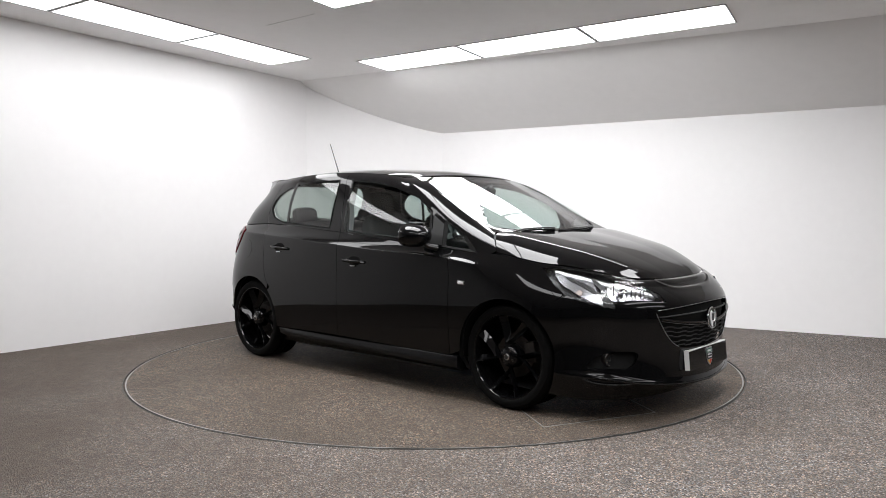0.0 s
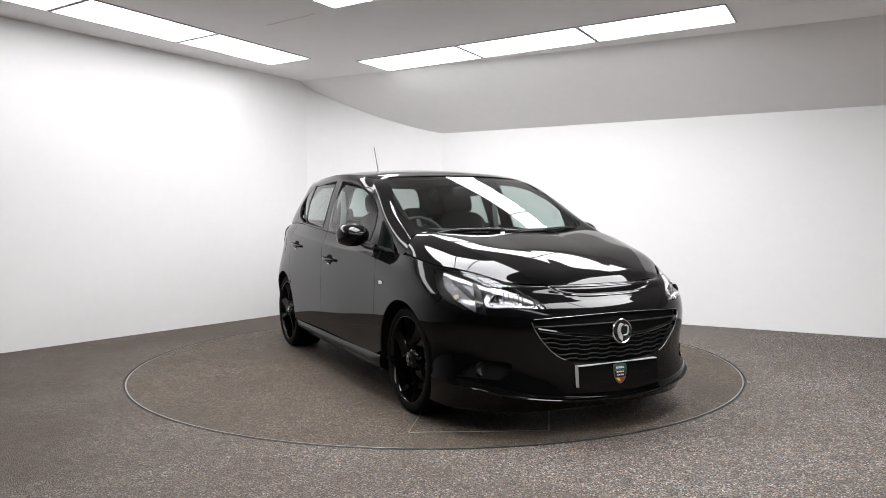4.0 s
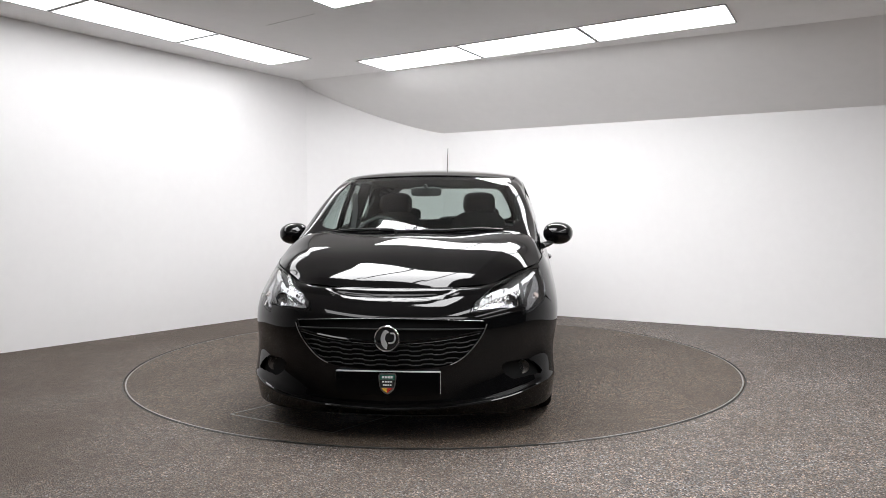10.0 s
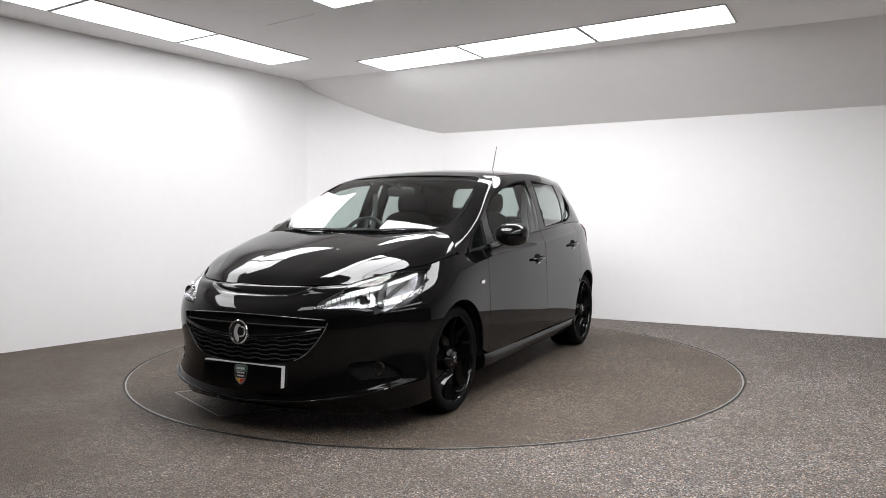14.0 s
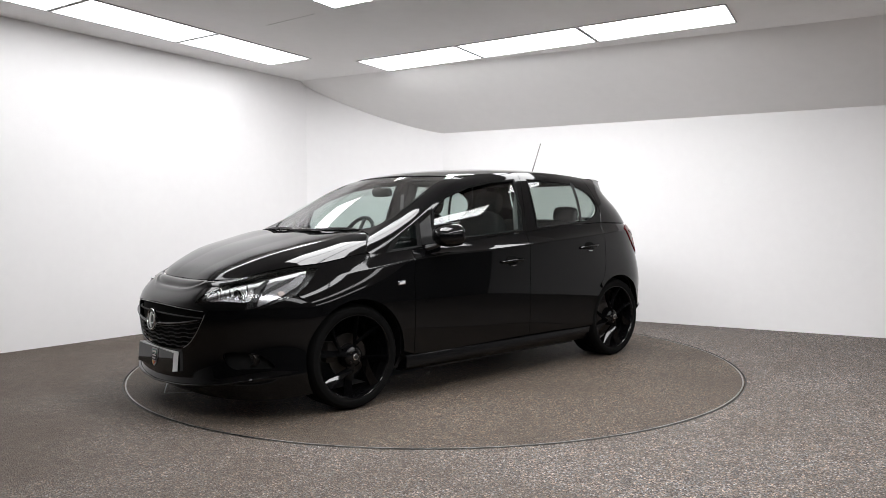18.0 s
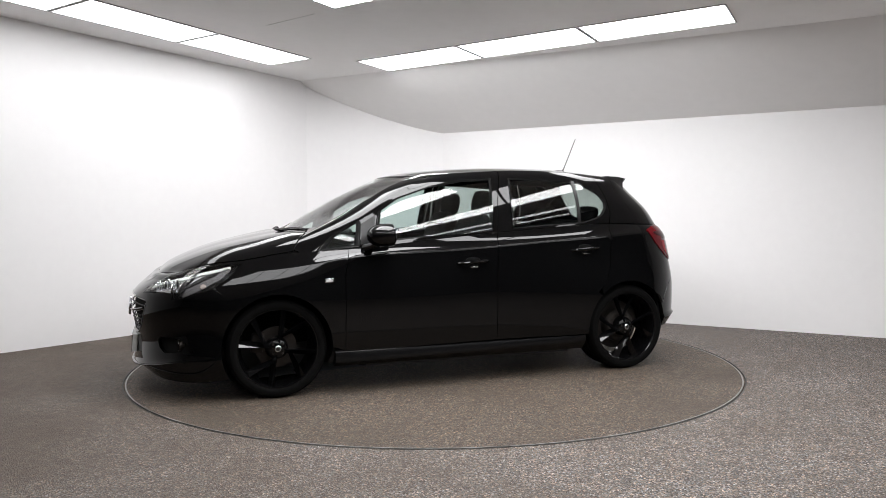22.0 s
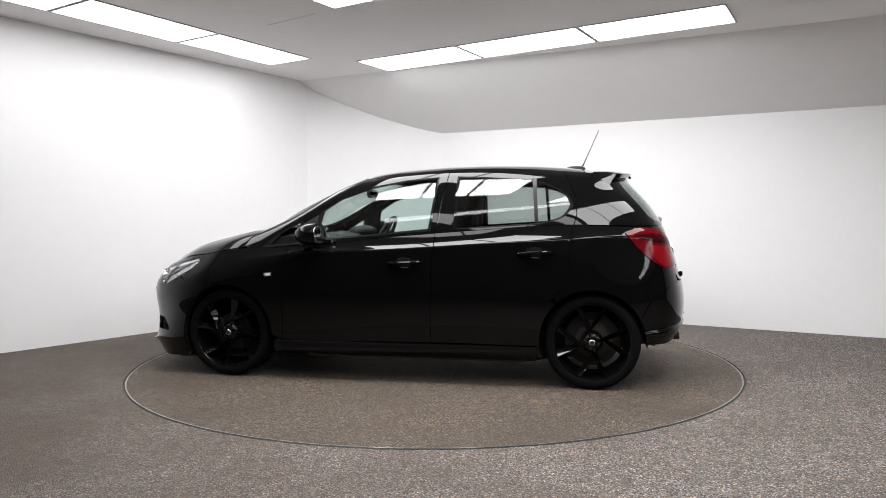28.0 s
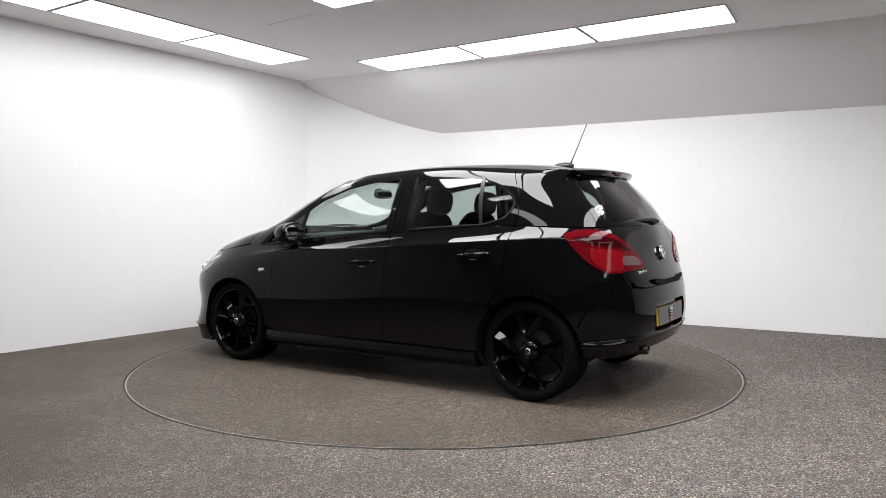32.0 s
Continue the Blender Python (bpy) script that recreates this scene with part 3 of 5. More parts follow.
def joined(*sheets):
    X, F, N, b = [], [], [], 0
    for x, f, n in sheets:
        X.append(x), N.append(n)
        F += [tuple(i + b for i in g) for g in f]
        b += len(x)
    return np.concatenate(X), F, np.concatenate(N)


def other(sheet):
    """The same sheet on the car's other side."""
    x, f, n = sheet
    return x * FLIP, [g[::-1] for g in f], n * FLIP


def panel(name, sheet, mat, parent, label="", side=1):
    if side < 0:
        sheet = other(sheet)
    x, f, n = sheet
    return put_mesh(name, mesh_of(name, x, f, mat, True, n), parent, label)


# feature lines of the left half, front centre -> side -> rear centre
LIP = [(2.085, 0, .125), (2.06, .30, .125), (1.98, .55, .12), (1.85, .715, .12), (1.67, .815, .135), (1.32, .83, .16), (.95, .81, .17),
       (.3, .80, .17), (-.5, .80, .18), (-1.19, .81, .20), (-1.5, .775, .285), (-1.655, .65, .285), (-1.745, .40, .30), (-1.77, 0, .305)]
CREASE_LOW = [(2.172, 0, .178), (2.142, .30, .19), (2.045, .555, .215), (1.895, .728, .250), (1.685, .835, .265), (1.32, .857, .28), (.95, .846, .262),
              (.3, .85, .262), (-.5, .852, .268), (-1.19, .858, .30), (-1.5, .826, .365), (-1.70, .685, .382), (-1.80, .40, .398), (-1.83, 0, .40)]
LEDGE = [(2.164, 0, .190), (2.134, .30, .202), (2.038, .551, .227), (1.889, .722, .261), (1.682, .832, .277), (1.32, .858, .29), (.95, .849, .275),
         (.3, .853, .275), (-.5, .856, .28), (-1.19, .861, .31), (-1.5, .820, .376), (-1.692, .676, .393), (-1.791, .40, .409), (-1.821, 0, .411)]
BELLY = [(2.158, 0, .36), (2.126, .30, .36), (2.022, .545, .37), (1.875, .70, .40), (1.67, .822, .42), (1.32, .866, .42), (.95, .858, .40),
         (.3, .862, .40), (-.5, .866, .41), (-1.19, .868, .44), (-1.5, .82, .48), (-1.695, .675, .49), (-1.80, .40, .50), (-1.83, 0, .505)]
MIDDLE = [(2.185, 0, .53), (2.15, .30, .53), (2.04, .55, .53), (1.88, .71, .54), (1.66, .832, .56), (1.32, .872, .58), (.95, .864, .56),
          (.3, .866, .56), (-.5, .87, .57), (-1.19, .867, .61), (-1.5, .818, .63), (-1.685, .68, .65), (-1.785, .40, .66), (-1.815, 0, .665)]
HIP = [(2.155, 0, .640), (2.125, .30, .645), (2.022, .54, .66), (1.860, .705, .665), (1.64, .812, .685), (1.32, .860, .70), (.95, .857, .72),
       (.3, .86, .73), (-.5, .862, .76), (-1.19, .840, .80), (-1.49, .782, .82), (-1.655, .665, .82), (-1.738, .40, .81), (-1.762, 0, .81)]
SHOULDER = [(2.06, 0, .715), (2.042, .30, .722), (1.955, .525, .738), (1.795, .670, .76), (1.56, .778, .785), (1.28, .831, .806), (.9, .838, .859),
            (.28, .845, .894), (-.5, .846, .941), (-1.1, .819, .979), (-1.43, .768, .988), (-1.632, .645, .962), (-1.695, .38, .95), (-1.725, 0, .945)]
BELT = [(2.0, 0, .758), (1.985, .30, .762), (1.90, .51, .775), (1.735, .638, .822), (1.55, .735, .848), (1.28, .787, .893), (.95, .792, .908),
        (.28, .797, .968), (-.5, .802, 1.032), (-1.1, .762, 1.06), (-1.46, .698, 1.055), (-1.605, .55, 1.055), (-1.66, .3, 1.06), (-1.68, 0, 1.06)]
ALONG = [CREASE_LOW, MIDDLE, SHOULDER]
SKIRT = Loft([LIP, CREASE_LOW], 560, 16, along=ALONG)
LOWER = Loft([LEDGE, BELLY, MIDDLE, HIP, SHOULDER], 560, 96, along=ALONG)
FULL = (1, 1, .5, .2, .2, .2, -.3, -.4, -.5, -.2, .6, 1, 1, 1)
UPPER = Loft([SHOULDER, [(a[0] * .5 + b[0] * .5, a[1] * .45 + b[1] * .55 + (.006 * f if a[1] > 0 else 0), a[2] * .5 + b[2] * .5 + .012 * f)
                         for a, b, f in zip(SHOULDER, BELT, FULL)], BELT], 560, 24, along=ALONG)
# one sheet for the whole lower body, with the lip and the shoulder crease as rows of their own
V_LOW, V_LEDGE, V_CREASE = 15 / 134, 16 / 134, 111 / 134
BODY = Loft([LIP, BELT], 560, 4)
BODY.ls, BODY.lv = LOWER.ls, LOWER.lv + UPPER.lv
BODY.set_grid(np.concatenate([SKIRT.G, LOWER.G, UPPER.G[1:]]))
# a shallow smile-shaped step across the nose, below the bonnet's edge
G = BODY.G.copy()
nose = (G[..., 0] > 1.75) & (G[..., 2] > 0.60)
d = (G[..., 2] - (0.710 + 3.4 * G[..., 1] ** 4)) / 0.0085
fade = np.clip((0.365 - np.abs(G[..., 1])) / 0.04, 0, 1)
G += BODY.N * (np.where(nose, -0.0052 * d * np.exp(-d * d / 2), 0.0) * fade)[..., None]
BODY.set_grid(G)

# the glasshouse: cowl -> belt -> below the rear window, then up to the roof's edge
COWL = [(1.19, 0, 1.026), (1.15, .33, 1.024), (1.105, .650, 1.020), (1.165, .740, .976), (1.205, .784, .903), (.95, .794, .911), (.72, .7955, .929), (.28, .8007, .9687), (-.25, .8023, 1.015), (-.75, .7867, 1.0494), (-1.08, .7672, 1.0634), (-1.495, .69, 1.055), (-1.64, .45, 1.057), (-1.68, 0, 1.06)]
PILLAR_1 = [(.95, 0, 1.164), (.925, .32, 1.155), (.868, .605, 1.139), (.852, .674, 1.134), (.822, .724, 1.118), (.735, .742, 1.106), (.55, .7455, 1.1029), (.22, .7584, 1.1271), (-.27, .7634, 1.1589), (-.75, .7518, 1.1796), (-1.07, .7349, 1.1885), (-1.432, .642, 1.18), (-1.568, .42, 1.185), (-1.59, 0, 1.19)]
PILLAR_2 = [(.67, 0, 1.32), (.65, .295, 1.311), (.598, .565, 1.295), (.582, .628, 1.286), (.556, .668, 1.274), (.5, .686, 1.268), (.38, .7013, 1.2731), (.15, .7075, 1.2922), (-.28, .7095, 1.3152), (-.75, .6977, 1.3191), (-1.06, .6819, 1.3115), (-1.332, .588, 1.3), (-1.462, .38, 1.305), (-1.48, 0, 1.31)]
ROOF_EDGE = [(.43, 0, 1.408), (.408, .27, 1.404), (.352, .515, 1.392), (.325, .572, 1.385), (.300, .602, 1.380), (.275, .61, 1.383), (.22, .6195, 1.395), (.05, .6267, 1.4145), (-.28, .6318, 1.4344), (-.75, .6185, 1.4314), (-1.06, .5965, 1.4118), (-1.262, .545, 1.398), (-1.375, .33, 1.396), (-1.42, 0, 1.398)]
BOW = (0, .1, .5, .7, .85, .9, 1, 1, 1, 1, 1, .6, .2, 0)
RAIL = []
for o, a, b, w in zip(PILLAR_1, PILLAR_2, ROOF_EDGE, BOW):
    ta, tb = math.dist(o, a), math.dist(o, a) + math.dist(a, b)
    t = ta + 0.70 * (tb - ta)
    ko, ka, kb = (t - ta) * (t - tb) / (ta * tb), t * (t - tb) / (ta * (ta - tb)), t * (t - ta) / (tb * (tb - ta))
    RAIL.append(tuple(ko * o[k] + ka * a[k] + kb * b[k] + (0, .005, .005)[k] * w for k in range(3)))
CABIN = Loft([COWL, PILLAR_1, PILLAR_2, RAIL, ROOF_EDGE], 480, 72)
# the panes: the same sheet with plainly bowed flanks and windscreen
G = CABIN.G.copy()
X, Y, Z = G[..., 0], G[..., 1], G[..., 2]


def ramp(a, lo, hi):
    t = np.clip((a - lo) / (hi - lo), 0, 1)
    return t * t * (3 - 2 * t)


def bowed(target, zone, weight, terms):
    """Moves one coordinate of a zone of the sheet onto the plain bowed surface that fits it best."""
    coef = np.linalg.lstsq(terms[zone], target[zone], rcond=None)[0]
    return target + (terms @ coef - target) * weight


col_no = np.arange(CABIN.ns)[None, :] / CABIN.ns + 0 * X
flank = (col_no > 0.13) & (col_no < 0.88)
h = Z - 1.15
terms = np.stack([np.ones_like(X), X, X * X, h, h * h, X * h], -1)
G[..., 1] = bowed(Y, flank & (X < 0.68) & (X > -1.05) & (Z < 1.385), flank * ramp(-X, -1.10, -0.80) * ramp(X, -1.25, -1.10), terms)
screen_zone = (col_no < 0.2) & (Y < 0.63) & (Z > 1.03) & (Z < 1.41)
q = Y * Y
terms = np.stack([np.ones_like(X), q, q * q, h, h * h, q * h], -1)
G[..., 0] = bowed(X, screen_zone, (col_no < 0.2) * ramp(-Y, -0.74, -0.67), terms)
PANES = Loft([COWL, PILLAR_1, PILLAR_2, RAIL, ROOF_EDGE], 480, 72)
PANES.set_grid(G)
ROOF = Cap([(.43, 0, 1.408), (.30, 0, 1.434), (.09, 0, 1.459), (-.13, 0, 1.475), (-.35, 0, 1.482), (-.78, 0, 1.480), (-1.0, 0, 1.467), (-1.22, 0, 1.440), (-1.42, 0, 1.409)],
           ROOF_EDGE[4:12], ROOF_EDGE[:5], [(-1.42, 0, 1.409), (-1.375, .33, 1.403), (-1.262, .545, 1.398)])
# the bonnet wraps over the wings; its shoulder falls to the cut above the lamps
BONNET = Cap([(2.0, 0, .758), (1.955, 0, .798), (1.86, 0, .850), (1.70, 0, .914), (1.50, 0, .967), (1.32, 0, 1.003), (1.19, 0, 1.022)],
             [(1.90, .51, .775), (1.80, .583, .804), (1.705, .660, .830), (1.62, .708, .843), (1.53, .742, .850), (1.42, .770, .868), (1.30, .785, .889), (1.205, .784, .903)],
             BELT[:3], COWL[:5], 200, 100, power=3.0)
# a crease on each side runs from the windscreen's corner to the front edge; the middle stands proud of it
V_RIDGE = 72 / 99
G = BONNET.G.copy()
b = np.linspace(0, 1, BONNET.nv)[:, None]
a = np.linspace(0, 1, BONNET.ns)[None, :]
ridge = np.where(b < V_RIDGE, np.clip(1 - (V_RIDGE - b) / 0.45, 0, 1), np.clip(1 - (b - V_RIDGE) / 0.16, 0, 1) ** 1.5)
G[..., 2] += 0.009 * ridge * np.clip(a / 0.06, 0, 1) * np.clip((1 - a) / 0.12, 0, 1)
BONNET.set_grid(G)
OFF_CENTRE = -0.0077
# the turntable's turn, degrees at each second
TURN = [(0, -42.52), (1, -47.8), (2, -53.04), (3, -58.31), (6, -74.38), (7, -79.72), (8, -85.15), (9, -90.55), (10, -96.06), (11, -101.56),
        (12, -106.92), (13, -112.25), (14, -117.61), (17, -133.75), (18, -139.1), (19, -144.41), (20, -149.71), (21, -155.01), (22, -160.34), (23,
        -165.69), (24, -171.01), (25, -176.23), (28, -191.62), (30, -202), (31, -207.47), (32, -213.1)]
car = tagged(new("car"), "black five-door hatchback with gloss black alloy wheels, parked on the turntable", "car")
GAP = 0.0022
HUB_F, HUB_R, HUB_Z, R_TYRE = 1.320, -1.192, 0.307, 0.307
ARCH = 0.337
CREASES = (V_CREASE - 0.012, V_CREASE, V_CREASE + 0.012)


def xz(points, loft=BODY, side=(0.12, 0.86)):
    return [loft.find((0, 2), p, side) for p in points]


def pts3(points, loft=BODY):
    return [near(loft, p) for p in points]


def row(loft, v, s0, s1, n=30):
    return [(s0 + (s1 - s0) * i / n, v) for i in range(n + 1)]


def col(loft, s, v0, v1, n=16):
    return [(s, v0 + (v1 - v0) * i / n) for i in range(n + 1)]


def side_edge(loft, xzline, v0, v1, shift=0.0, n=14):
    """A cut across the side sheet: for each row the place where x meets a line x(z)."""
    zs, xs = zip(*sorted((z, x) for x, z in xzline))
    out = []
    for i in range(n + 1):
        v = v0 + (v1 - v0) * i / n
        j = v * (loft.nv - 1)
        a = min(int(j), loft.nv - 2)
        R = loft.G[a] * (1 - (j - a)) + loft.G[a + 1] * (j - a)
        lo, hi = int(0.12 * loft.ns), int(0.9 * loft.ns)
        g = R[lo:hi, 0] - (np.interp(R[lo:hi, 2], zs, xs) + shift)
        k = int(np.argmax(g < 0))
        f = g[k - 1] / (g[k - 1] - g[k])
        out.append(((lo + k - 1 + f) / (loft.ns - 1), v))
    return out


DOOR_FRONT = [(.902, .20), (.902, .307), (.899, .756), (.876, .86), (.862, .95)]
DOOR_MID = [(-.140, .20), (-.140, .297), (-.142, .753), (-.160, .942), (-.166, 1.02), (-.200, 1.244), (-.240, 1.42)]
DOOR_REAR = [(-.916, .563), (-.991, .639), (-1.028, .754), (-1.046, .906), (-1.063, 1.028), (-1.092, 1.134), (-1.075, 1.25), (-1.045, 1.322), (-1.0, 1.42)]

# headlamp outline, from the inner tip along the lower edge, up the outer edge and back along the bonnet
LAMP_LOW = [(2.100, .405, .652), (2.050, .499, .657), (1.985, .600, .661), (1.925, .672, .665), (1.935, .667, .622), (1.845, .728, .640),
            (1.700, .778, .683), (1.615, .785, .748), (1.53, .762, .832)]
LAMP_TOP = [(1.53, .762, .832), (1.62, .715, .832), (1.715, .660, .818), (1.815, .585, .792), (1.925, .512, .752), (2.060, .418, .690)]
GRILLE = [(-.0, .624), (.168, .624), (.338, .619), (.468, .602), (.480, .578), (.453, .523), (.409, .466), (.352, .415), (.281, .387), (.168, .376), (.0, .370)]


def lamp_outline(shift=0.0):
    low = LAMP_LOW
    top = curve2(LAMP_TOP, 5)[1:]
    sv = pts3(low[:4]) + pts3(low[4:5]) + pts3(curve2(low[4:], 5)[1:]) + pts3(top)
    k = (BODY.ls, BODY.lv)
    out = [(s * k[0], v * k[1]) for s, v in sv]
    if shift:
        out = inset(out, shift)
    return [(a / k[0], b / k[1]) for a, b in out]


def shrink(sv, d, loft=BODY):
    k = (loft.ls, loft.lv)
    return [(a / k[0], b / k[1]) for a, b in inset([(s * k[0], v * k[1]) for s, v in sv], d)]


def arch_pts(hub, a0, a1, r=ARCH, n=16):
    return xz(arc(hub, HUB_Z + 0.004, r, a0, a1, n))


SEAM = [(1.535, .560), (1.565, .605), (1.62, .645), (1.675, .682)]


def bumper_outline():
    a = arch_pts(HUB_F, -31, 49.5)
    o = row(BODY, 0.0, 0.0, a[0][0], 24)[:-1] + a + xz(SEAM[1:-1])
    lower = lamp_outline(-GAP)
    n_low = 4 + 1 + 5 * 4
    o += lower[:n_low][::-1][10:]
    o += [p for p in lower[n_low:][::-1] if p[0] < 0.16][:16]
    s_hood = near(BODY, (1.90, .51, .775))[0]
    o += row(BODY, 1.0, s_hood, 0.0, 16)
    o += sorted(col(BODY, 0.0, 0.985, 0.20, 28) + [(0.0, v) for v in (0.17, 0.15, 0.135, V_LEDGE, V_LOW, 0.09, 0.06, 0.03)], key=lambda p: -p[1])
    # drop doubles
    out = [o[0]]
    for p in o[1:]:
        if math.dist((p[0] * BODY.ls, p[1] * BODY.lv), (out[-1][0] * BODY.ls, out[-1][1] * BODY.lv)) > 0.002:
            out.append(p)
    return out


def half_hole(yz):
    return [BODY.find((1, 2), p, (0, 0.2)) for p in yz]


FOG = [(2.010, .560, .353), (2.001, .578, .381), (1.903, .675, .384), (1.845, .719, .353), (1.800, .748, .300), (1.881, .680, .290), (1.970, .594, .295)]
grille_sv = half_hole(curve2([(y, z) for y, z in GRILLE if y > 0.0], 3))
grille_edge = [(0.0, near(BODY, (2.155, 0, .624))[1])] + grille_sv + [(0.0, near(BODY, (2.166, 0, .370))[1])]
fog_sv = pts3(curve2(FOG, 4, True))

# the bumper's outline runs round the grille's half, which is open to the centre
ob = bumper_outline()
cut = [p for p in ob if not (p[0] == 0.0 and grille_edge[-1][1] < p[1] < grille_edge[0][1])]
k_top = max(i for i, p in enumerate(cut) if p[0] == 0.0 and p[1] >= grille_edge[0][1] and i > 40)
cut = cut[:k_top + 1] + grille_edge + cut[k_top + 1:]
half = patch(BODY, dense(cut, 0.015), 0.0165, 0, 0.007, holes=[fog_sv], lines=(V_LOW, V_LEDGE))
DOORS = {}
panel("front_bumper", joined(half, other(half)), MAT["paint"], car, "gloss black front bumper with wide grille opening")

for side in (1, -1):
    # front wing
    a = arch_pts(HUB_F, 49.5, 181)
    o = a + side_edge(BODY, DOOR_FRONT, V_LEDGE + 0.004, 0.996, GAP, 16)
    s_end = near(BODY, (1.90, .51, .775))[0]
    o += row(BODY, 0.996, o[-1][0], s_end, 30)[1:]
    tip = lamp_outline(-GAP)
    i_tip = 4 + 1 + 5 * 4 - 1
    o += [p for p in tip[i_tip + 1:] if p[0] > s_end + 0.004][::-1]
    o += tip[i_tip - 1:i_tip + 1][::-1] + tip[i_tip - 9:i_tip - 1][::-1]
    o += xz([(1.671, .677), (1.616, .640), (1.561, .600)])
    panel("front_wing", patch(BODY, dense(o, 0.02), 0.032, 0, 0.014, lines=CREASES), MAT["paint"], car, "", side)
    # doors
    o = row(BODY, V_LEDGE + 0.004, side_edge(BODY, DOOR_FRONT, V_LEDGE + 0.004, V_LEDGE + 0.005, -GAP)[0][0],
            side_edge(BODY, DOOR_MID, V_LEDGE + 0.004, V_LEDGE + 0.005, GAP)[0][0], 30)[:-1]
    o += side_edge(BODY, DOOR_MID, V_LEDGE + 0.004, 0.996, GAP, 20)
    f = side_edge(BODY, DOOR_FRONT, V_LEDGE + 0.004, 0.996, -GAP, 20)[::-1]
    o += row(BODY, 0.996, o[-1][0], f[0][0], 30)[1:-1] + f[:-1]
    DOORS[side, "front"] = panel("front_door", patch(BODY, dense(o, 0.02), 0.035, 0, 0.014, lines=CREASES), MAT["paint"], car, "", side)
    m0 = side_edge(BODY, DOOR_MID, V_LEDGE + 0.004, 0.996, -GAP, 20)
    o = m0[::-1]
    a = arch_pts(HUB_R, 2, 46)
    o += row(BODY, V_LEDGE + 0.004, m0[0][0], a[0][0], 20)[1:] + a
    r = side_edge(BODY, DOOR_REAR, 0.40, 0.996, GAP, 24)
    o += [p for p in r if p[1] > a[-1][1] + 0.02]
    o += row(BODY, 0.996, o[-1][0], m0[-1][0], 26)[1:-1]
    DOORS[side, "rear"] = panel("rear_door", patch(BODY, dense(o, 0.02), 0.035, 0, 0.014, lines=CREASES), MAT["paint"], car, "", side)
    # rear quarter, up to the lamp and the tailgate
    a = arch_pts(HUB_R, 48, 158)
    r = [p for p in side_edge(BODY, DOOR_REAR, 0.40, 0.996, -GAP, 24) if p[1] > a[0][1] + 0.02]
    TAIL = [(-1.395, .763, 1.002), (-1.434, .730, 1.019), (-1.510, .673, 1.022), (-1.603, .595, 1.001), (-1.672, .495, .951), (-1.715, .40, .893),
            (-1.738, .36, .850), (-1.750, .375, .800), (-1.716, .56, .792), (-1.667, .672, .783), (-1.604, .732, .808), (-1.530, .764, .860), (-1.461, .768, .931)]
    tail_sv = pts3(curve2(TAIL, 4, True))
    o = r + row(BODY, 0.996, r[-1][0], near(BODY, (-1.50, .60, 1.057))[0], 10)[1:]
    down = [(-1.545, .655, 1.02), (-1.60, .63, .97), (-1.66, .62, .88), (-1.70, .60, .79), (-1.735, .56, .74), (-1.745, .555, .70)]
    o += pts3(curve2(down, 4))
    o += pts3(curve2([(-1.74, .57, .69), (-1.66, .69, .655), (-1.57, .77, .60), (-1.515, .815, .50), (-1.503, .822, .44)], 4))[1:] + a[::-1]
    panel("rear_wing", patch(BODY, dense(o, 0.02), 0.03, 0, 0.014, lines=CREASES, holes=()), MAT["paint"], car, "", side)
    # tail lamp, proud of the body
    lamp = panel("tail_lamp", patch(BODY, tail_sv, 0.02, 0.007, 0.02), MAT["red_lens"], car, "large red wrap-round tail lamp", side)
    panel("reversing_light", patch(BODY, shrink(pts3(curve2([(-1.690, .575, .878), (-1.712, .48, .880), (-1.735, .41, .868), (-1.745, .392, .835), (-1.742, .43, .822), (-1.70, .575, .826)], 4, True)), 0.002),
                                   0.02, 0.010, 0.008), MAT["clear_lens"], lamp, "smoked clear reversing light", side)
    panel("brake_light", patch(BODY, pts3(curve2([(-1.545, .735, .925), (-1.61, .675, .925), (-1.685, .575, .898), (-1.69, .59, .81), (-1.65, .683, .798), (-1.575, .742, .85)], 4, True)), 0.02, 0.0095, 0.006),
          MAT["bright_red_lens"], lamp, "bright red brake light", side)
    panel("side_light", patch(BODY, pts3(curve2([(-1.45, .752, .983), (-1.53, .698, .990), (-1.62, .60, .970), (-1.69, .49, .924), (-1.70, .47, .908), (-1.64, .60, .928), (-1.57, .70, .948)], 4, True)),
                                  0.02, 0.0095, 0.004), MAT["dark_red_lens"], lamp, "darker red side light", side)
    # headlamp: clear cover over a silver bowl
    ho = lamp_outline(GAP)
    head = panel("headlamp", patch(BODY, dense(ho, 0.012), 0.022, 0.001, 0.006), MAT["lens"], car, "clear headlamp with silver reflectors and black bezel", side)
    panel("bowl", patch(BODY, dense(shrink(ho, 0.004), 0.012), 0.022, -0.040, 0), MAT["satin"], head, "black lamp housing", side)

    def lamp_piece(name, pts, off, mat, rim=0.02, label=""):
        panel(name, patch(BODY, pts3(curve2(pts, 4, True)), 0.014, off, rim), mat, head, label, side)

    lamp_piece("reflector", [(2.045, .440, .662), (1.985, .552, .663), (1.905, .645, .667), (1.875, .640, .725), (1.860, .600, .762), (1.90, .55, .758), (1.965, .485, .727), (2.02, .442, .690)], -0.030, MAT["dim_chrome"], 0.02, "faceted silver main reflector")
    lamp_piece("side_reflector", [(1.875, .690, .640), (1.835, .718, .652), (1.75, .752, .70), (1.655, .765, .76), (1.60, .742, .805), (1.68, .69, .80), (1.77, .665, .775), (1.83, .675, .715)], -0.018, MAT["silver"], 0.02, "pale silver side reflector")
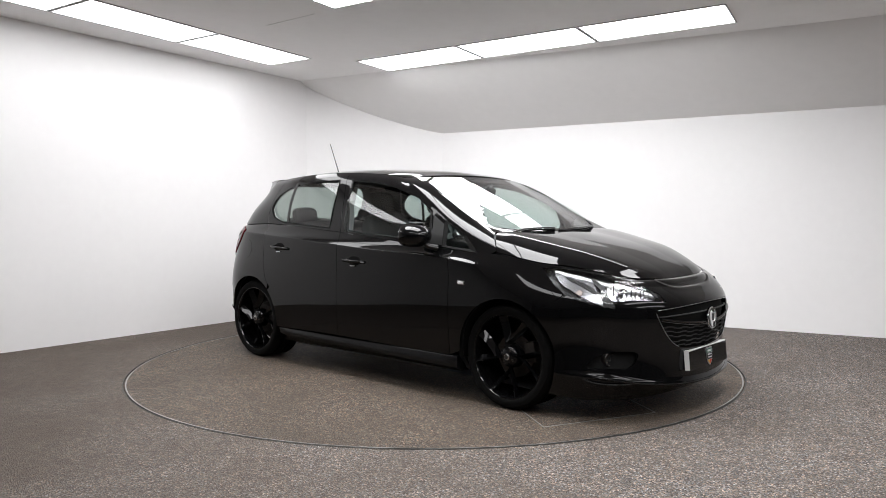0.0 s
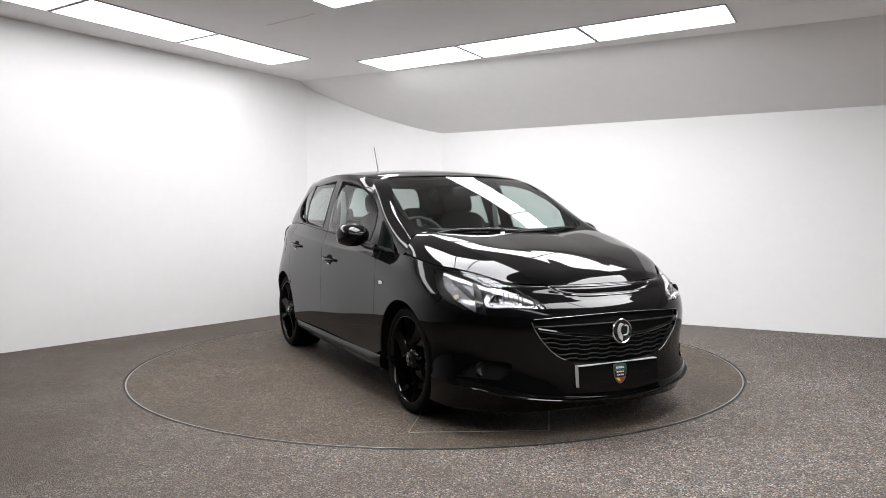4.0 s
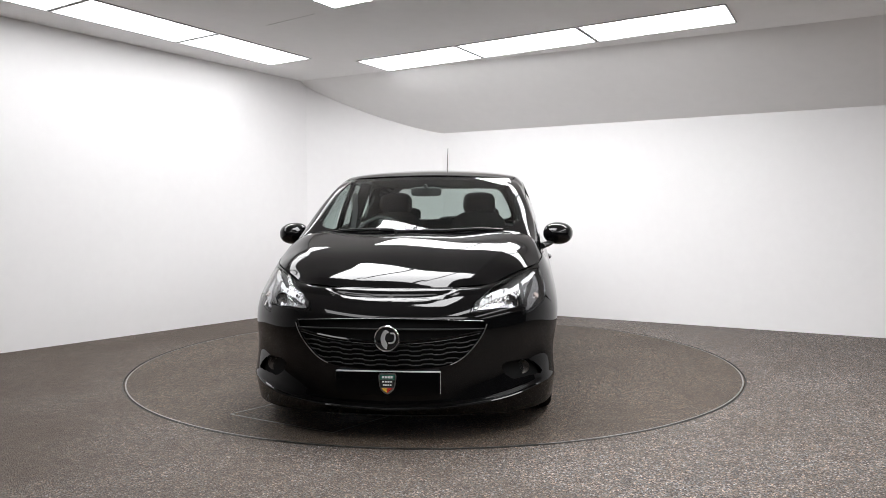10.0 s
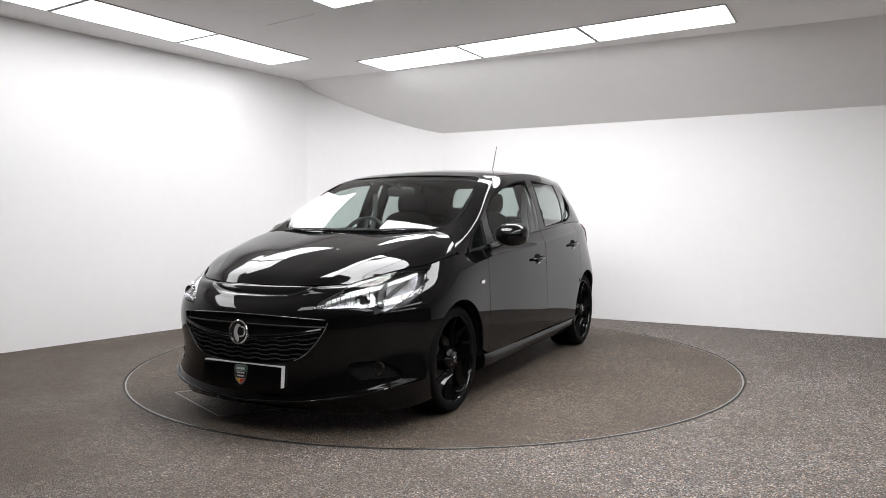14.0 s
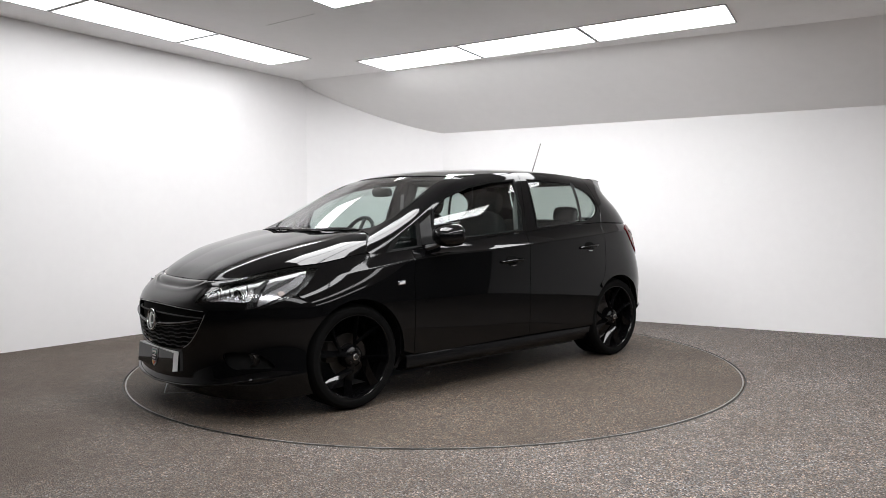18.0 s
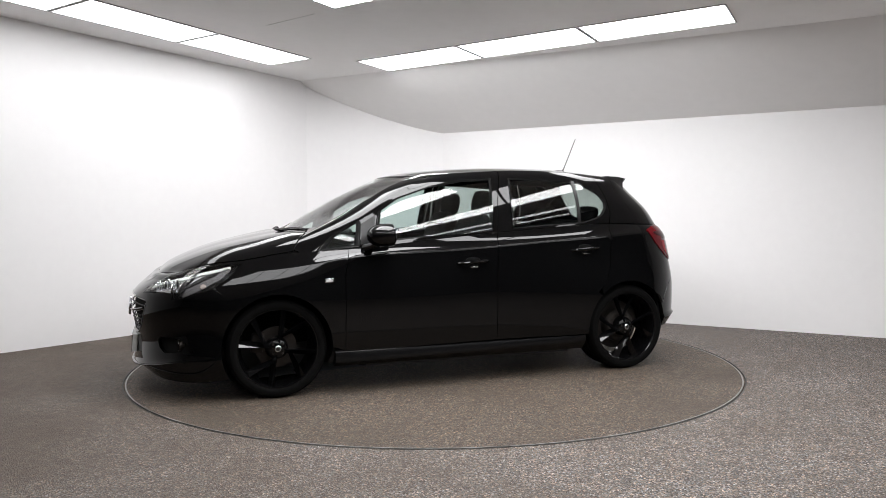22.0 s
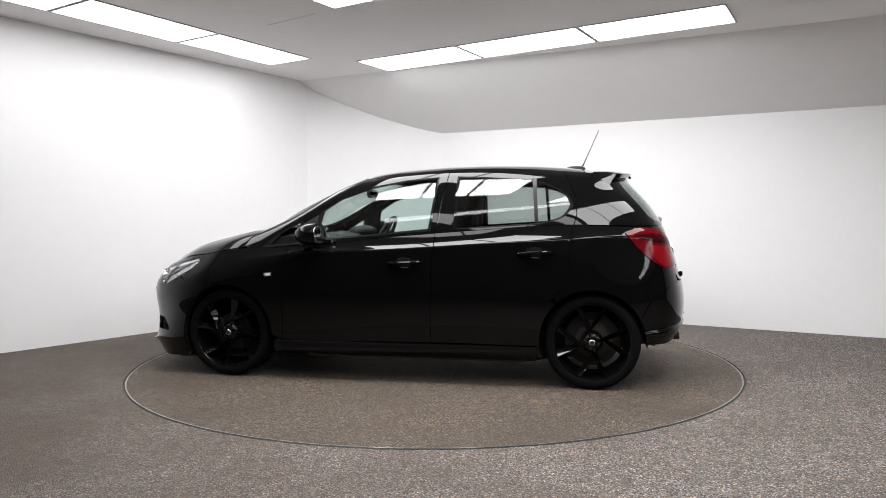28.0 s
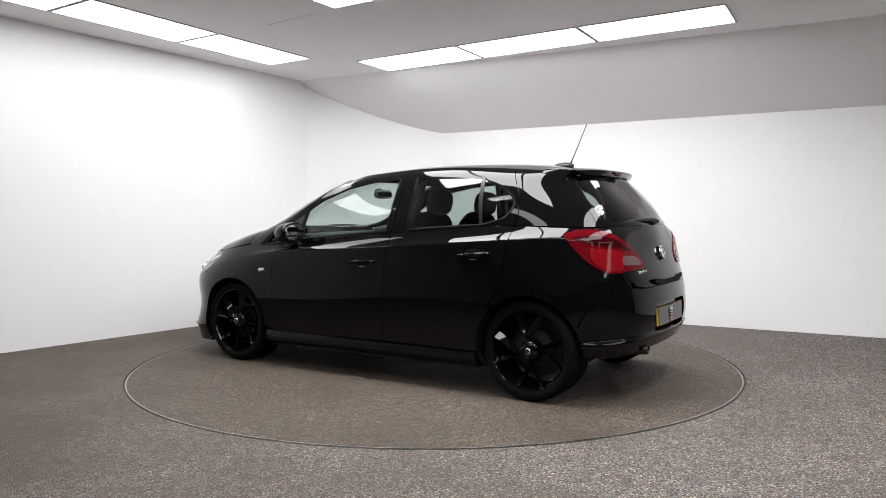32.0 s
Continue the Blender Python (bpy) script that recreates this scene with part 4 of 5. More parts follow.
    lamp_piece("light_guide", [(2.045, .43, .683), (1.96, .52, .722), (1.88, .60, .750), (1.77, .665, .785), (1.66, .715, .812), (1.60, .735, .825), (1.60, .745, .815), (1.67, .725, .798),
                               (1.78, .675, .768), (1.89, .61, .735), (1.97, .53, .707), (2.05, .44, .668)], -0.012, MAT["white"], 0.015, "pale daytime light strip")
    lamp_piece("bezel", [(2.052, .420, .655), (2.020, .425, .700), (1.955, .480, .748), (1.945, .490, .735), (2.005, .445, .690), (2.030, .440, .660)], -0.006, MAT["satin"], 0.02, "black inner bezel")
    lamp_piece("bezel", [(1.885, .655, .662), (1.855, .655, .74), (1.80, .655, .785), (1.79, .668, .775), (1.84, .672, .73), (1.862, .685, .662)], -0.008, MAT["satin"], 0.02, "black dividing bezel")
    lamp_piece("bezel", [(1.845, .690, .690), (1.775, .715, .735), (1.70, .728, .772), (1.655, .730, .795), (1.70, .718, .785), (1.775, .700, .755), (1.835, .682, .712)], -0.012, MAT["satin"], 0.012, "black slanted bezel")
    lamp_piece("indicator", [(1.765, .742, .690), (1.74, .752, .700), (1.745, .742, .718), (1.768, .732, .710)], -0.010, MAT["orange"], 0.01, "amber indicator bulb")
    for k in range(9):
        c = (2.025 - 0.0165 * k, .470 + 0.0185 * k, .692 + 0.002 * k)
        s, v = near(BODY, c)
        q = BODY.point(s, v) - 0.016 * BODY.normal(s, v)
        bm = bmesh.new()
        box(bm, (0.012, 0.004, 0.030 + 0.018 * (k % 3)), (float(q[0]), side * float(q[1]), float(q[2])), (0, 0, side * (20 + 9 * (k % 4))), 0.001, 1)
        part("reflector_rib", bm, MAT["chrome"], head)
    for c, rr in (((1.945, .605, .695), 0.040),):
        s, v = near(BODY, c)
        n = BODY.normal(s, v)
        aim = Vector((1, 0.15, 0.0)).normalized()
        m = Matrix.Translation(Vector(BODY.point(s, v)) - 0.018 * Vector(n)) @ aim.to_track_quat("Y", "Z").to_matrix().to_4x4()
        m = Matrix.Diagonal((1, side, 1, 1)) @ m
        bm = bmesh.new()
        turned(bm, [(0.006, -0.030), (rr * 0.55, -0.024), (rr * 0.9, -0.006), (rr, 0.004), (rr * 1.06, 0.002)], 28, m)
        turned(bm, [(0.0005, 0.0), (rr * 0.30, -0.002), (rr * 0.34, -0.02)], 20, m)
        part("projector", bm, MAT["chrome"], head, "silver round reflector")
    # fog lamp in its recess
    panel("fog_recess", patch(BODY, shrink(fog_sv, -0.004), 0.03, -0.026, 0), MAT["gap"], car, "black fog lamp recess", side)
    s, v = near(BODY, (1.900, .673, .345))
    m = Matrix.Diagonal((1, side, 1, 1)) @ Matrix.Translation(Vector(BODY.point(s, v)) - 0.022 * Vector(BODY.normal(s, v))) @ Vector((1, 0.30, 0)).normalized().to_track_quat("Y", "Z").to_matrix().to_4x4()
    bm = bmesh.new()
    turned(bm, [(0.036, -0.03), (0.036, 0.002), (0.033, 0.005), (0.030, 0.002), (0.018, -0.006), (0.0005, -0.010)], 32, m)
    fog = part("fog_lamp", bm, MAT["disc_metal"], car, "round fog lamp with clear glass")
    bm = bmesh.new()
    turned(bm, [(0.0005, 0.007), (0.016, 0.006), (0.030, 0.002)], 32, m)
    part("glass", bm, MAT["lens"], fog)

half = patch(BODY, dense(shrink(grille_edge, -0.008), 0.03), 0.05, -0.030, 0)
panel("grille_backing", joined(half, other(half)), MAT["gap"], car, "dark grille backing")

# tailgate below its window, between both wings
s_t = near(BODY, (-1.50, .60, 1.057))[0]
down = [(-1.545, .648, 1.02), (-1.60, .623, .97), (-1.66, .613, .88), (-1.70, .593, .79), (-1.735, .553, .74), (-1.775, .50, .70)]
d = pts3(curve2(down, 4))
o = row(BODY, 0.996, 1.0, s_t + 0.004, 16)[:-1] + d + pts3([(-1.79, .44, .695)]) 
vb = near(BODY, (-1.81, 0.0, .69))[1]
o += [(s, vb) for s, _ in row(BODY, 0, near(BODY, (-1.79, .42, .69))[0], 1.0, 14)] + col(BODY, 1.0, vb, 0.99, 16)[1:]
half = patch(BODY, dense(o, 0.02), 0.03, 0, 0.014, lines=CREASES)
tailgate = panel("tailgate", joined(half, other(half)), MAT["paint"], car, "gloss black tailgate with rear window and wiper")
# rear bumper
a = arch_pts(HUB_R, 159, 179)
o = [(s, vb - 0.006) for s, _ in row(BODY, 0, 1.0, near(BODY, (-1.79, .42, .69))[0], 14)]
o += pts3(curve2([(-1.775, .50, .692), (-1.735, .565, .685), (-1.66, .69, .650), (-1.57, .77, .595), (-1.518, .815, .495), (-1.506, .822, .44)], 4)) + a
o += row(BODY, 0.0, a[-1][0] + 0.002, 1.0, 20)
RECESS = [(.0, .405), (.27, .408), (.31, .43), (.325, .50), (.30, .560), (.25, .578), (.0, .582)]
rec = [BODY.find((1, 2), p, (0.8, 1)) for p in curve2(RECESS, 4) if p[0] > 0.005]
v0, v1 = near(BODY, (-1.82, 0, .405))[1], near(BODY, (-1.82, 0, .582))[1]
rec = [(1.0, v0)] + rec + [(1.0, v1)]
o += sorted(col(BODY, 1.0, 0.02, v0 - 0.01, 6) + [(1.0, V_LOW), (1.0, V_LEDGE)], key=lambda p: p[1]) + rec + col(BODY, 1.0, v1 + 0.01, vb - 0.02, 6)
half = patch(BODY, dense(o, 0.02), 0.03, 0, 0.018, lines=(V_LOW, V_LEDGE))
panel("rear_bumper", joined(half, other(half)), MAT["paint"], car, "gloss black rear bumper with plate recess")
half = patch(BODY, shrink(rec, -0.01), 0.04, -0.034, 0)
panel("plate_recess", joined(half, other(half)), MAT["paint"], car, "recess for the rear plate")

# dark inner shell behind the gaps and openings, open at the wheel arches
a, b = arch_pts(HUB_F, -30, 212, 0.350, 30), arch_pts(HUB_R, -25, 205, 0.350, 30)
o = row(BODY, 0.0, 0.0, a[0][0], 10)[:-1] + a + row(BODY, 0.0, a[-1][0], b[0][0], 20)[1:-1] + b + row(BODY, 0.0, b[-1][0], 1.0, 10)[1:]
o += row(BODY, 1.0, 1.0, 0.0, 60)
half = patch(BODY, dense(o, 0.03), 0.06, -0.050, 0)
panel("inner_shell", joined(half, other(half)), MAT["plastic"], car, "dark inner body shell")

# ---- glasshouse ----
half_roof = patch(ROOF, dense([(0.004, 0), (0.985, 0), (0.985, 0.985), (0.004, 0.985)], 0.02), 0.05, 0.001, 0.012)
panel("roof", joined(half_roof, other(half_roof)), MAT["paint"], car, "gloss black roof")
half_roof = patch(ROOF, dense([(0, 0), (1, 0), (1, 1), (0, 1)], 0.02), 0.06, -0.028, 0)
panel("headlining", joined(half_roof, other(half_roof)), MAT["cloth"], car, "dark headlining")
half_b = patch(BONNET, dense([(0.004, 0), (0.985, 0), (0.985, 0.990), (0.004, 0.990)], 0.02), 0.024, 0.0, 0.010, lines=(V_RIDGE - 0.014, V_RIDGE, V_RIDGE + 0.014))
panel("bonnet", joined(half_b, other(half_b)), MAT["paint"], car, "gloss black bonnet")

WIN_FRONT = [(.645, .958), (.672, 1.045), (.645, 1.158), (.511, 1.242), (.283, 1.319), (.055, 1.360), (-.166, 1.378), (-.155, 1.283), (-.122, 1.022), (.20, .998), (.436, .978)]
WIN_TRI = [(1.052, .909), (1.035, .932), (.962, .998), (.870, 1.050), (.795, 1.088), (.785, 1.080), (.800, .934), (.90, .922)]
WIN_REAR = [(-.302, 1.382), (-.483, 1.376), (-.792, 1.354), (-.908, 1.326), (-1.010, 1.273), (-1.056, 1.208), (-1.042, 1.157), (-.988, 1.107), (-.853, 1.068), (-.70, 1.060), (-.292, 1.035)]
WIN_REAR = WIN_REAR[:2] + curve2(WIN_REAR[2:9], 5) + WIN_REAR[9:]


def cab(points, box_s=(0.12, 0.86)):
    return [CABIN.find((0, 2), p, box_s) for p in points]


win_front = cab(dense(WIN_FRONT, 0.05))
win_tri = cab(dense(WIN_TRI, 0.05))
win_rear = cab(dense(WIN_REAR, 0.05))
SCREEN = [(1.145, .30, 1.036), (1.085, .50, 1.030), (1.02, .600, 1.028), (.945, .628, 1.056), (.70, .605, 1.165), (.52, .575, 1.262), (.345, .53, 1.366), (.345, .43, 1.392), (.402, .22, 1.401)]
screen = [(0.0, near(CABIN, (1.168, 0, 1.040))[1])] + pts3(curve2(SCREEN, 4), CABIN) + [(0.0, near(CABIN, (.435, 0, 1.404))[1])]
BACK = [(-1.425, .16, 1.380), (-1.385, .34, 1.374), (-1.335, .45, 1.345), (-1.37, .50, 1.232), (-1.45, .54, 1.13), (-1.52, .555, 1.078), (-1.60, .46, 1.066), (-1.665, .20, 1.070)]
back = [(1.0, near(CABIN, (-1.432, 0, 1.382))[1])] + pts3(curve2(BACK, 4), CABIN) + [(1.0, near(CABIN, (-1.675, 0, 1.072))[1])]
mid = side_edge(CABIN, DOOR_MID, 0.0, 1.0, 0, 16)
rear = side_edge(CABIN, DOOR_REAR, 0.0, 1.0, 0, 20)


def shift_s(line, d):
    return [(min(max(s + d / CABIN.ls, 0), 1), v) for s, v in line]


for side in (1, -1):
    m = shift_s(mid, -GAP)
    o = row(CABIN, 0.0, 0.0, m[0][0], 40)[:-1] + m + row(CABIN, 1.0, m[-1][0], 0.0, 30)[1:] + screen[::-1]
    panel("windscreen_pillar", patch(CABIN, dense(o, 0.02), 0.03, 0, 0.014, holes=[win_front, win_tri]), MAT["paint"], car, "gloss black pillar and front window frame", side)
    m, r = shift_s(mid, GAP), shift_s(rear, -GAP)
    o = row(CABIN, 0.0, m[0][0], r[0][0], 30)[:-1] + r + row(CABIN, 1.0, r[-1][0], m[-1][0], 24)[1:-1] + m[::-1]
    panel("rear_window_frame", patch(CABIN, dense(o, 0.02), 0.03, 0, 0.014, holes=[win_rear]), MAT["paint"], DOORS[side, "rear"], "gloss black rear window frame", side)
    r = shift_s(rear, GAP)
    o = row(CABIN, 0.0, r[0][0], 1.0, 24)[:-1] + back[::-1] + row(CABIN, 1.0, 1.0, r[-1][0], 24)[1:-1] + r[::-1]
    panel("rear_pillar", patch(CABIN, dense(o, 0.02), 0.03, 0, 0.014), MAT["paint"], car, "gloss black rear pillar", side)
    panel("front_side_window", patch(PANES, shrink(win_front, -0.008, CABIN), 0.04, -0.004, 0), MAT["glass"], DOORS[side, "front"], "clear front door window", side)
    panel("corner_window", patch(PANES, shrink(win_tri, -0.008, CABIN), 0.04, -0.004, 0), MAT["glass"], car, "small fixed corner window", side)
    panel("rear_side_window", patch(PANES, shrink(win_rear, -0.008, CABIN), 0.04, -0.004, 0), MAT["glass_rear"], DOORS[side, "rear"], "tinted rear door window", side)
    o = cab(dense([(-.800, 1.372), (-.826, 1.368), (-.846, 1.05), (-.822, 1.05)], 0.04))
    panel("window_bar", patch(PANES, o, 0.03, 0.001, 0.006), MAT["satin"], DOORS[side, "rear"], "black bar in the rear window", side)

    def seal(name, sv, holder, w=0.009, lift=0.0):
        outer = sv
        inn = shrink(sv, w, CABIN)
        k = len(outer)
        X = [CABIN.point(*p) + CABIN.normal(*p) * lift for p in outer] + [CABIN.point(*p) + CABIN.normal(*p) * (lift - 0.007) for p in inn]
        X = np.array(X)
        if side < 0:
            X = X * FLIP
        put_mesh(name, mesh_of(name, X, [(i, (i + 1) % k, k + (i + 1) % k, k + i) for i in range(k)], MAT["gap"]), holder, "black rubber window seal")

    for w, holder in ((win_front, DOORS[side, "front"]), (win_tri, car), (win_rear, DOORS[side, "rear"])):
        seal("window_seal", shrink(w, -0.006, CABIN), holder, 0.017, 0.0022)
half = patch(PANES, dense(screen, 0.02), 0.035, -0.012, 0)
panel("windscreen", joined(half, other(half)), MAT["glass_front"], car, "clear curved windscreen")
half = patch(CABIN, dense(back, 0.02), 0.035, -0.004, 0)
panel("rear_window", joined(half, other(half)), MAT["glass_rear"], tailgate, "dark tinted rear window")


# ---- turntable hatch: thin steel edging let into the deck ----
def strip(a, b, w, z, name, mat, parent, label=""):
    a, b = Vector(a), Vector(b)
    d = (b - a)
    n = Vector((-d.y, d.x)).normalized() * w / 2
    bm = bmesh.new()
    box(bm, (d.length, w, 0.004), ((a.x + b.x) / 2, (a.y + b.y) / 2, z), (0, 0, math.degrees(math.atan2(d.y, d.x))), 0.001, 1)
    return part(name, bm, mat, parent, label)


HATCH_A, HATCH_B = Vector((1.69, -.995)), Vector((2.0, -.33))
HATCH_IN = Vector((-.82, .57)) * 1.0
for a, b in ((HATCH_A, HATCH_B), (HATCH_A, HATCH_A + HATCH_IN), (HATCH_B, HATCH_B + HATCH_IN), (HATCH_A + HATCH_IN, HATCH_B + HATCH_IN)):
    strip(a, b, 0.007, 0.0005, "hatch_edge", MAT["steel"], turntable, "thin pale hatch edging")


# ---- wheels ----
def blade(bm, a0, a1, w0, w1, r0, n_rad=7):
    """One straight spoke from angle a0 at the hub to a1 at the rim: a sharp leading ridge, its face falling away behind it."""
    p0, p1 = (r0 * math.cos(a0), r0 * math.sin(a0)), (0.237 * math.cos(a1), 0.237 * math.sin(a1))
    d = Vector((p1[0] - p0[0], p1[1] - p0[1])).normalized()
    n = Vector((-d.y, d.x))
    rows = []
    for i in range(n_rad):
        f = i / (n_rad - 1)
        w = w0 + (w1 - w0) * f
        y0 = 0.002 - 0.014 * math.sin(math.pi * f)
        c = Vector((p0[0] + (p1[0] - p0[0]) * f, p0[1] + (p1[1] - p0[1]) * f))
        row = []
        for k, dy in ((-0.10, -0.030), (-0.06, -0.003), (0.0, 0.0), (0.10, -0.003), (0.55, -0.017), (1.0, -0.034), (0.9, -0.046)):
            q = c + n * (w * k)
            row.append(bm.verts.new((q.x, y0 + dy, q.y)))
        rows.append(row)
    for p, q in zip(rows, rows[1:]):
        for j in range(7):
            bm.faces.new((p[j], p[(j + 1) % 7], q[(j + 1) % 7], q[j]))


def wheel_parts(thing):
    """A wheel in its own space: y points outwards, the face lies at y = 0."""
    W = 0.215
    bm = bmesh.new()
    R = R_TYRE
    prof = [(0.240, -0.012), (0.244, 0.002), (0.254, 0.008), (0.270, 0.010), (0.287, 0.006), (0.298, -0.004), (0.3055, -0.022)]
    for k in range(5):   # tread ribs and grooves
        y = -0.026 - k * 0.041
        prof += [(R, y), (R, y - 0.030), (R - 0.006, y - 0.032), (R - 0.006, y - 0.038)]
    prof += [(0.300, -W - 0.004), (0.27, -W - 0.012), (0.236, -W)]
    turned(bm, prof, 144)
    bmesh.ops.recalc_face_normals(bm, faces=bm.faces)
    tyre = part("tyre", bm, MAT["rubber"], thing, "black low-profile tyre", angle=28)
    bm = bmesh.new()
    turned(bm, [(0.249, -0.004), (0.246, 0.004), (0.242, 0.004), (0.237, -0.003), (0.234, -0.014), (0.229, -0.05), (0.214, -0.075), (0.210, -0.19), (0.228, -W)], 96)
    turned(bm, [(0.018, -0.002), (0.034, -0.004), (0.050, -0.010), (0.060, -0.020), (0.068, -0.040), (0.072, -0.075)], 48)
    bmesh.ops.recalc_face_normals(bm, faces=bm.faces)
    for i in range(4):
        blade(bm, radians(90 * i + 8), radians(90 * i + 6), 0.026, 0.037, 0.040)
        blade(bm, radians(90 * i + 15), radians(90 * i + 47), 0.020, 0.038, 0.086)
    bmesh.ops.recalc_face_normals(bm, faces=bm.faces)
    rim = part("rim", bm, MAT["rim"], thing, "gloss black swept eight-spoke alloy rim", angle=32)
    bm = bmesh.new()
    turned(bm, [(0.0005, 0.006), (0.0165, 0.0055), (0.0195, 0.003), (0.0200, -0.004)], 32)
    cap = part("centre_cap", bm, MAT["chrome"], thing, "small chrome centre cap")
    bm = bmesh.new()
    turned(bm, [(0.0005, 0.0068), (0.0135, 0.0064), (0.0140, 0.0050)], 28)
    box(bm, (0.006, 0.003, 0.014), (-0.004, 0.007, 0.002), (0, 30, 0))
    part("cap_emblem", bm, MAT["satin"], thing, "dark emblem")
    for i in range(4):
        a = radians(45 + 90 * i)
        bm = bmesh.new()
        turned(bm, [(0.0005, -0.002), (0.006, -0.0025), (0.0078, -0.006), (0.0078, -0.03)], 6, pose(0.040 * math.cos(a), 0, 0.040 * math.sin(a)))
        part("wheel_nut", bm, MAT["disc_metal"], thing)
    bm = bmesh.new()
    turned(bm, [(0.07, -0.085), (0.128, -0.085), (0.128, -0.105), (0.07, -0.105)], 64, close=True)
    turned(bm, [(0.0005, -0.07), (0.070, -0.07), (0.070, -0.085)], 40)
    bmesh.ops.recalc_face_normals(bm, faces=bm.faces)
    part("brake_disc", bm, MAT["disc_metal"], thing, "worn steel brake disc")


wheel = new("wheel")
wheel.parent = car
wheel.matrix_basis = pose(HUB_F, 0.822, HUB_Z, 0, 0, 0)
wheel_parts(wheel)
spin = {(HUB_F, 1): 0, (HUB_F, -1): 20, (HUB_R, 1): 30, (HUB_R, -1): 33}
wheels = [(wheel, HUB_F, 1)]
for hx, side in ((HUB_F, -1), (HUB_R, 1), (HUB_R, -1)):
    m = pose(hx, 0.822 * side, HUB_Z, 0, spin[(hx, side)], 0 if side > 0 else 180)
    wheels.append((copy_thing(wheel, m), hx, side))
# dark drums at the rear in place of the discs
bm = bmesh.new()
turned(bm, [(0.0005, -0.085), (0.088, -0.085), (0.108, -0.090), (0.122, -0.105), (0.125, -0.150), (0.176, -0.156), (0.178, -0.162), (0.095, -0.168)], 56)
bmesh.ops.recalc_face_normals(bm, faces=bm.faces)
drum = bpy.data.meshes.new("brake_drum")
bm.to_mesh(drum)
bm.free()
drum.materials.append(MAT["rust"])
for w, hx, side in wheels:
    if hx == HUB_R:
        for child in w.children:
            if child.name.startswith("brake_disc"):
                child.data = drum
                child.name = "brake_drum"
                tagged(child, "dark cast brake drum")
# calipers stand still beside the front discs
for w, hx, side in wheels:
    if hx == HUB_F:
        bm = bmesh.new()
        box(bm, (0.075, 0.06, 0.12), (hx + 0.115, side * 0.728, HUB_Z + 0.03), (0, -8, 0), 0.012)
        part("brake_caliper", bm, MAT["rust"], car, "dull rusty brake caliper")
    # arch liner
    bm = bmesh.new()
    prof = [(0.25, side * 0.47), (0.352, side * 0.50), (0.352, side * 0.842)]
    m = pose(hx, 0, HUB_Z + 0.004)
    rings = []
    for i in range(33):
        a = radians(-8 + 196 * i / 32)
        skin = BODY.point(*BODY.find((0, 2), (hx + 0.345 * math.cos(a), HUB_Z + 0.004 + 0.345 * math.sin(a)), (0.12, 0.86)))
        prof[2] = (0.352, side * (min(0.845, float(skin[1])) - 0.010))
        rings.append([bm.verts.new(m @ Vector((r * math.cos(a), y, r * math.sin(a)))) for r, y in prof])
    for p, q in zip(rings, rings[1:]):
        for j in range(2):
            bm.faces.new((p[j], p[j + 1], q[j + 1], q[j]))
    bm.faces.new([r[0] for r in rings])
    part("arch_liner", bm, MAT["gap"], car, "dark wheel arch liner")

# front splitter: a thin gloss blade that juts out under the bumper
line = [Vector(p) for p in curve2(CREASE_LOW[:5], 8)][:29]
line = [Vector((p.x, -p.y, p.z)) for p in line[:0:-1]] + line
bm = bmesh.new()
rows = []
for i, p in enumerate(line):
    d = line[min(i + 1, len(line) - 1)] - line[max(i - 1, 0)]
    out = Vector((d.y, -d.x, 0)).normalized()
    fade = min(1.0, (min(i, len(line) - 1 - i) + 1) / 8)
    rows.append([bm.verts.new(p + out * (a * fade if a > 0 else a) + Vector((0, 0, b))) for a, b in ((-0.02, 0.005), (0.008, 0.001), (0.012, -0.003), (0.011, -0.008), (0.003, -0.012), (-0.03, -0.014))])
for p, q in zip(rows, rows[1:]):
    for j in range(6):
        bm.faces.new((p[j], q[j], q[(j + 1) % 6], p[(j + 1) % 6]))
bm.faces.new(rows[0])
bm.faces.new(rows[-1][::-1])
bmesh.ops.recalc_face_normals(bm, faces=bm.faces)
part("front_splitter", bm, MAT["rim"], car, "gloss black splitter blade under the bumper")

# underbody and side skirts
bm = bmesh.new()
keel = [Vector((p[0], p[1])) for p in curve2([l for l in LIP], 3)]
inner_arch = []
for p in keel:
    y = max(p.y - 0.05, 0.0)
    if abs(p.x - HUB_F) < 0.40 or abs(p.x - HUB_R) < 0.40:
        y = min(y, 0.50)
    inner_arch.append((p.x * 0.985, y))
ring_l = inner_arch + [(x, -y) for x, y in inner_arch[::-1][1:-1]]
top, low = [], []
for x, y in ring_l:
    z = 0.135 if x > 1.0 else 0.175 if x > -1.2 else 0.20 + 0.24 * (-1.2 - x)
    low.append(bm.verts.new((x, y, z - 0.025)))
    top.append(bm.verts.new((x, y, z + 0.15)))
bm.faces.new(low)
bm.faces.new(top[::-1])
for i in range(len(low)):
    bm.faces.new((low[i], low[(i + 1) % len(low)], top[(i + 1) % len(low)], top[i]))
bmesh.ops.triangulate(bm, faces=bm.faces[:2])
bmesh.ops.recalc_face_normals(bm, faces=bm.faces)
part("underbody", bm, MAT["plastic"], car, "dark underbody")
